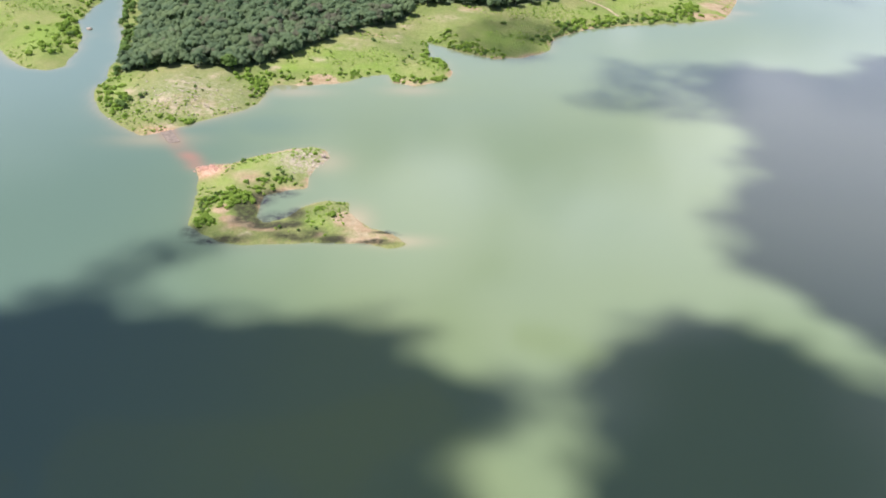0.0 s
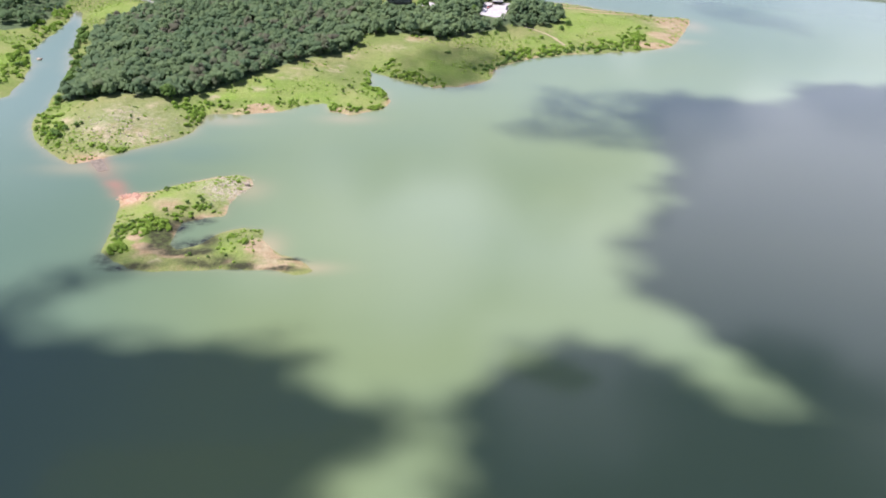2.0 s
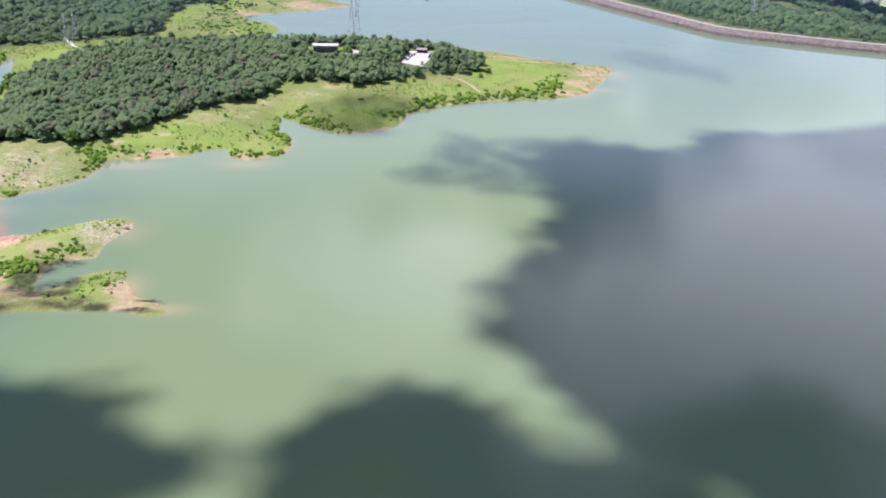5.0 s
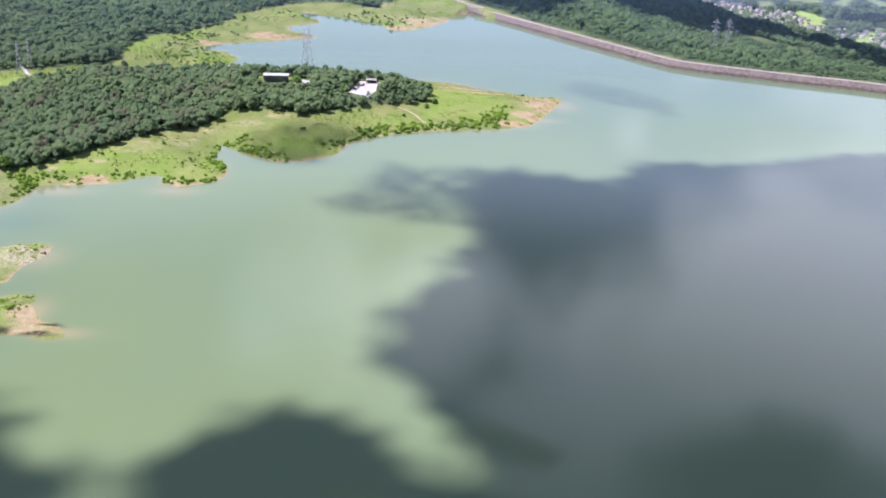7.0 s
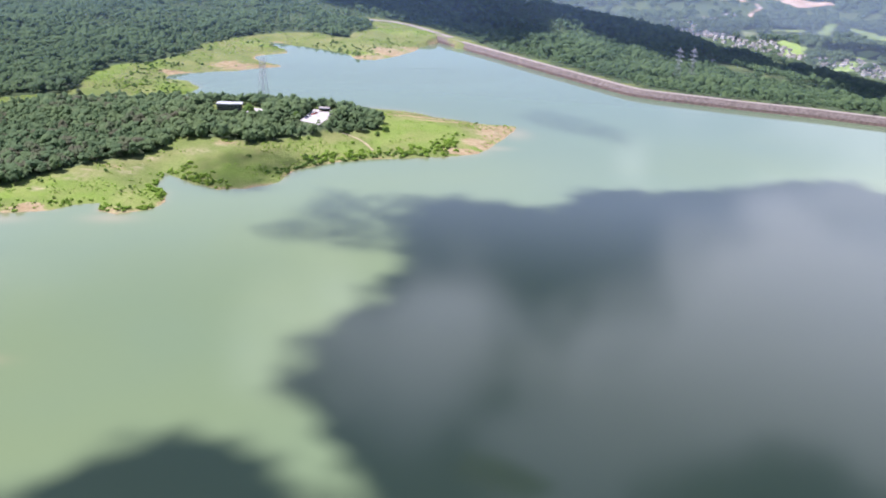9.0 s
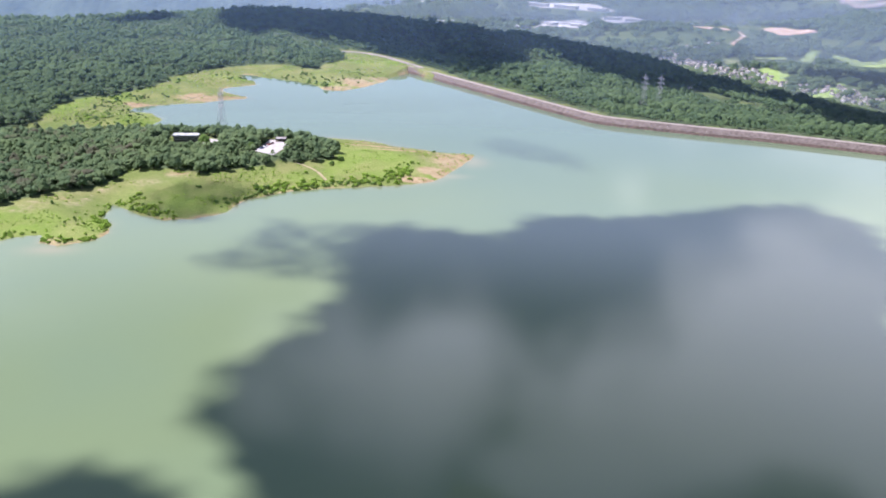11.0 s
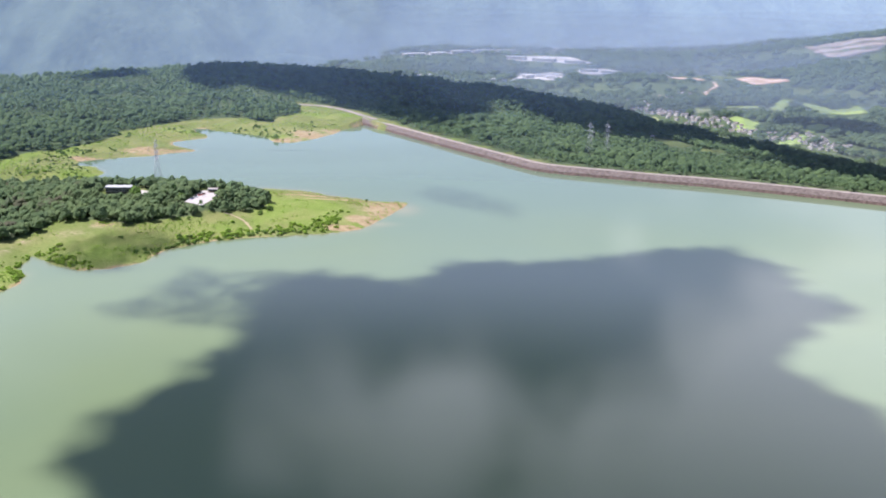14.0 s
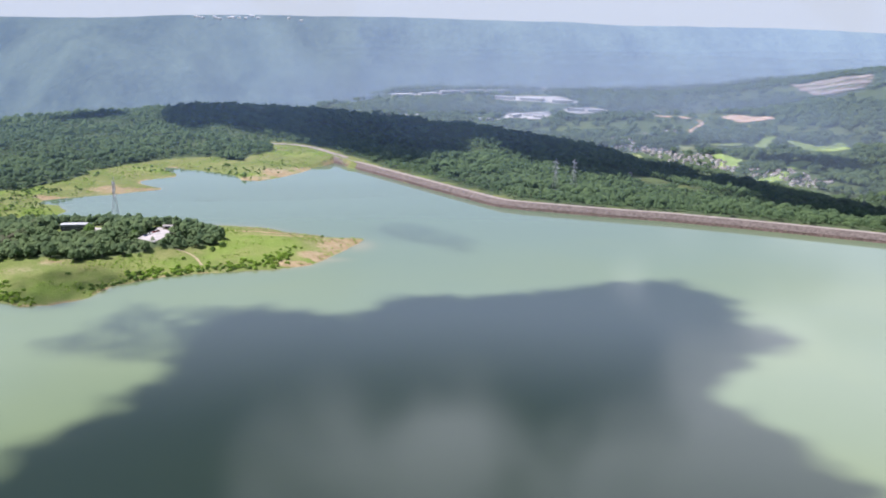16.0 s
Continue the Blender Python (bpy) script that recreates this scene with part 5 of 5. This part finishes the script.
def visitor_building():
    top = new("building")
    part("wall", box_bm(22.6, 9, 6.6, -1.0), DARK_WALL, top, "dark brown panel wall")
    part("roof", box_bm(24, 11, 0.5, 5.6, 0.08), SHEET, top, "flat pale grey roof with eaves")
    part("parapet", box_bm(24.4, 0.4, 0.5, 6.0), SHEET, top).location = (0, -5.5, 0)
    for k in range(7):
        w = part("window", box_bm(2.6, 0.2, 2.6, 2.0, 0.03), SHEET, top, "grey framed window")
        for px in (-0.62, 0.62):
            part("pane", box_bm(1.1, 0.06, 2.3, 2.15), GLASS, w, "dark glass pane").location = (px, -0.1, 0)
        w.location = (-9.3 + 3.1 * k, -4.55, 0)
    top.matrix_world = pose(9.5, 848, PAD_Z, 0, 0, 2)
    return tagged(top, "dark low building with a flat pale roof among trees", "building")


visitor_building()


def pavilion():
    top = new("pavilion")
    part("roof", gable_bm(9, 5, 3.2, 0.9, 0.5, 0.25), SHINGLE, top, "dark shingle roof")
    part("fascia", box_bm(10.2, 0.15, 0.7, 2.75), WHITE_ROOF, top, "white painted fascia board").location = (0, -3.1, 0)
    part("back_wall", box_bm(9, 0.3, 3.0), DARK_WALL, top, "dark back wall").location = (0, 2.3, 0)
    for px in (-4.2, -1.4, 1.4, 4.2):
        part("post", box_bm(0.3, 0.3, 3.1, 0, 0.03), DARK_WALL, top).location = (px, -2.3, 0)
    part("slab", box_bm(10, 6, 0.25, -0.1), CONCRETE, top)
    top.matrix_world = pose(99, 844, LOT_Z + 0.1, 0, 0, -4)
    return tagged(top, "open shelter with a dark roof and white fascia", "shelter")


pavilion()


def car(paint_name, colour, x, y, turn, label):
    paint = plain(paint_name, colour, tuple(min(1.0, c * 1.12) for c in colour), 2.0, 0.3, 0.5)
    top = new("car")
    part("body", box_bm(4.4, 1.8, 0.75, 0.32, 0.12), paint, top)
    cab = box_bm(2.3, 1.6, 0.6, 1.05, 0.06)
    for v in cab.verts:
        if v.co.z > 1.4:
            v.co.x *= 0.72
            v.co.y *= 0.88
    part("cabin", cab, GLASS, top, "dark glazed cabin")
    for wx in (-1.4, 1.4):
        for wy in (-0.85, 0.85):
            bm = bmesh.new()
            bmesh.ops.create_cone(bm, cap_ends=True, segments=10, radius1=0.34, radius2=0.34, depth=0.24)
            bmesh.ops.rotate(bm, verts=bm.verts[:], matrix=Matrix.Rotation(radians(90), 3, "X"))
            wheel = part("wheel", bm, GLASS, top, "dark rubber wheel")
            wheel.location = (wx, wy, 0.34)
            bm = bmesh.new()
            bmesh.ops.create_cone(bm, cap_ends=True, segments=10, radius1=0.2, radius2=0.2, depth=0.26)
            bmesh.ops.rotate(bm, verts=bm.verts[:], matrix=Matrix.Rotation(radians(90), 3, "X"))
            part("rim", bm, STEEL, wheel, "grey metal rim")
    for wy in (-0.6, 0.6):
        part("headlight", box_bm(0.08, 0.34, 0.16, 0.66), WHITE_ROOF, top, "clear headlight").location = (2.2, wy, 0)
        part("tail_light", box_bm(0.08, 0.3, 0.16, 0.7), RED_ROCK, top, "red tail light").location = (-2.2, wy, 0)
    top.matrix_world = pose(x, y, LOT_Z + 0.01, 0, 0, turn)
    return tagged(top, label, "car", "cars in the parking lot")


car("red car paint", (0.42, 0.05, 0.03), 89, 829, 62, "red car parked on white gravel")
car("dark red car paint", (0.20, 0.04, 0.04), 91.5, 833, 62, "dark red car parked on white gravel")
car("black car paint", (0.02, 0.02, 0.022), 106, 830, 80, "black car parked on white gravel")
car("grey car paint", (0.22, 0.22, 0.23), 105, 824, 80, "grey car parked on white gravel")
car("white car paint", (0.75, 0.75, 0.75), 86.5, 821, 62, "white car parked on white gravel")
car("blue car paint", (0.06, 0.09, 0.20), 84.5, 815, 62, "dark blue car parked on white gravel")


def draped(name, line, width, material, label, category, lift=0.25):
    p = dense(line, 3.0)
    t = np.gradient(p, axis=0)
    t /= np.linalg.norm(t, axis=1)[:, None]
    out = np.stack([-t[:, 1], t[:, 0]], 1)
    wid = width / 2 * (1 + 0.2 * RNG.normal(size=(len(p), 1)))
    a, b = p + out * wid, p - out * wid
    v = np.concatenate([np.column_stack([a, land(a[:, 0], a[:, 1]) + lift]), np.column_stack([b, land(b[:, 0], b[:, 1]) + lift])])
    m = len(p)
    i = np.arange(m - 1)
    return tagged(new(name, mesh_arrays(name, v, np.stack([i, i + m, i + m + 1, i + 1], 1), material)), label, category, kind="structure")


draped("road", [(108, 1494)] + CREST_END[1:], 10.0, CREST, "pale gravel road leading onto the dam", "road", 0.5)
draped("path", [(116, 789), (127, 784), (138, 771), (146, 755)], 2.2, TRACK, "worn pale footpath over the grass", "path")
draped("track", [(-251, 915), (-237, 890), (-222, 862), (-205, 850)], 3.2, GRAVEL, "pale gravel service track by the pylons", "track")
draped("track", [(255, 868), (232, 871), (205, 880), (180, 893)], 2.5, TRACK, "pale worn track along the shore", "track")
slab("ramp", [(-181, 513), (-175, 516), (-166, 497), (-171, 494)], 0.12, 0.5, CONCRETE, "old concrete slab running into the water", "ramp")


# ---------------- pylons and lines ----------------
def beams(pairs):
    """Square bars between pairs of points, each with its width."""
    V, F = [], []
    for p, q, w in pairs:
        p, q = Vector(p), Vector(q)
        d = (q - p).normalized()
        u = d.orthogonal().normalized() * (w / 2)
        s_ = d.cross(u)
        k = len(V)
        for c in (p, q):
            V += [(c + u)[:], (c + s_)[:], (c - u)[:], (c - s_)[:]]
        F += [(k, k + 1, k + 5, k + 4), (k + 1, k + 2, k + 6, k + 5), (k + 2, k + 3, k + 7, k + 6), (k + 3, k, k + 4, k + 7), (k + 3, k + 2, k + 1, k), (k + 4, k + 5, k + 6, k + 7)]
    return np.array(V), np.array(F)


def quad_part(name, shape, material, parent, label=""):
    ob = new(name, mesh_arrays(name, shape[0], shape[1], material))
    ob.parent = parent
    if label:
        tagged(ob, label)
    return ob


def pylon(x, y, tall, turn):
    top = new("pylon")
    base, waist = 0.11 * tall, 0.028 * tall

    def half(h):
        return base + (waist - base) * min(h / (0.62 * tall), 1.0) - 0.010 * tall * max(0, h / tall - 0.62)

    def corner(i, h):
        r = half(h)
        return ((1, 1), (-1, 1), (-1, -1), (1, -1))[i][0] * r, ((1, 1), (-1, 1), (-1, -1), (1, -1))[i][1] * r, h

    for i in range(4):
        quad_part("leg", beams([(corner(i, 0), corner(i, 0.62 * tall), 0.20), (corner(i, 0.62 * tall), corner(i, tall), 0.16)]), STEEL, top)
    levels = [0, 0.16, 0.30, 0.42, 0.52, 0.62, 0.70, 0.78, 0.86, 0.93, 1.0]
    bars = []
    for a, b in zip(levels[:-1], levels[1:]):
        for i in range(4):
            j = (i + 1) % 4
            bars += [(corner(i, a * tall), corner(j, b * tall), 0.09), (corner(j, a * tall), corner(i, b * tall), 0.09), (corner(i, b * tall), corner(j, b * tall), 0.10)]
    quad_part("bracing", beams(bars), STEEL, top)
    tips = []
    for h, reach in ((0.66, 0.17), (0.79, 0.21), (0.92, 0.16)):
        for side in (-1, 1):
            tip = (0, side * reach * tall, h * tall)
            pairs = [(corner(i, h * tall), tip, 0.2) for i in range(4)] + [(corner(i, (h + 0.05) * tall), tip, 0.16) for i in range(4)]
            arm = quad_part("cross_arm", beams(pairs), STEEL, top)
            low = (tip[0], tip[1], tip[2] - 0.05 * tall)
            quad_part("insulator", beams([(tip, low, 0.3)]), GLASS, arm, "hanging insulator string")
            tips.append(low)
    quad_part("peak", beams([(corner(i, tall), (0, 0, 1.06 * tall), 0.2) for i in range(4)]), STEEL, top)
    z = float(land(np.array([float(x)]), np.array([float(y)]))[0]) - 0.3
    top.matrix_world = pose(x, y, z, 0, 0, turn)
    tagged(top, "tall grey steel lattice pylon carrying power lines", "pylon", "pylons")
    return [top.matrix_world @ Vector(c) for c in tips]


def cable(p, q, sag):
    n_ = 26
    pts = [p.lerp(q, i / n_) - Vector((0, 0, sag * 4 * (i / n_) * (1 - i / n_))) for i in range(n_ + 1)]
    ob = new("power_cable", mesh_arrays("power_cable", *beams([(a[:], b[:], 0.075) for a, b in zip(pts[:-1], pts[1:])]), WIRE))
    return tagged(ob, "thin sagging power cable between steel pylons", "power cable", "power cables")


LINE_A = [(-640, 770, 34, 20), (-230, 862, 31, 9), (38, 888, 47, 13), (530, 1140, 46, 22), (1250, 1620, 40, 30)]
LINE_B = [(-650, 800, 34, 20), (-229, 886, 28, 9), (32, 908, 46, 13), (564, 1185, 44, 22), (1235, 1660, 40, 30)]
for line in (LINE_A, LINE_B):
    hung = [pylon(*c) for c in line]
    for a, b in zip(hung[:-1], hung[1:]):
        for p, q in zip(a, b):
            cable(p, q, 0.022 * (q - p).length)

# ---------------- valley haze, imitated by added see-through sheets ---
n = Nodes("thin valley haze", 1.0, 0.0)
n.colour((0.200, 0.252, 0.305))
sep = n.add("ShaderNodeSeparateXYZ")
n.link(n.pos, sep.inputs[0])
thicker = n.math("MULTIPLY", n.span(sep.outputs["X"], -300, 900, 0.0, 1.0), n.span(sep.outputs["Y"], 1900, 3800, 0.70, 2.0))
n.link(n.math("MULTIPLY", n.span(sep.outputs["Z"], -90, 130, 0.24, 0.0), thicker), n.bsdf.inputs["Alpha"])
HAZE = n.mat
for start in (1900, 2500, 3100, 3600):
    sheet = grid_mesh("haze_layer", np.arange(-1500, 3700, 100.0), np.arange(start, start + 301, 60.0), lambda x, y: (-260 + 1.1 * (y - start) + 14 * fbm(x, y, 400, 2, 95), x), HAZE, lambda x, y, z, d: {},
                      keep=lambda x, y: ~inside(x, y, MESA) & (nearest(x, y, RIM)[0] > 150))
    tagged(sheet, "see-through sheet imitating summer haze over the valley", "haze", kind="stuff")
# blue distance haze before the ridge, imitated by two added tilted sheets
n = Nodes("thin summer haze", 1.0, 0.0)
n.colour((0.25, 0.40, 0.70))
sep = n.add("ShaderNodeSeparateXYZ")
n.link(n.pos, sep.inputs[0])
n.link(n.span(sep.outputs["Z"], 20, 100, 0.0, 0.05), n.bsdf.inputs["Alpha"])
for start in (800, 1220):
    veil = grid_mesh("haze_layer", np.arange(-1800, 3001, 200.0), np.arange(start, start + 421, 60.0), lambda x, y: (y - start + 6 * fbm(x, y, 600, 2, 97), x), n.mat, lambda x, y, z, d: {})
    tagged(veil, "bluish see-through sheet imitating summer haze in the air", "haze", kind="stuff")
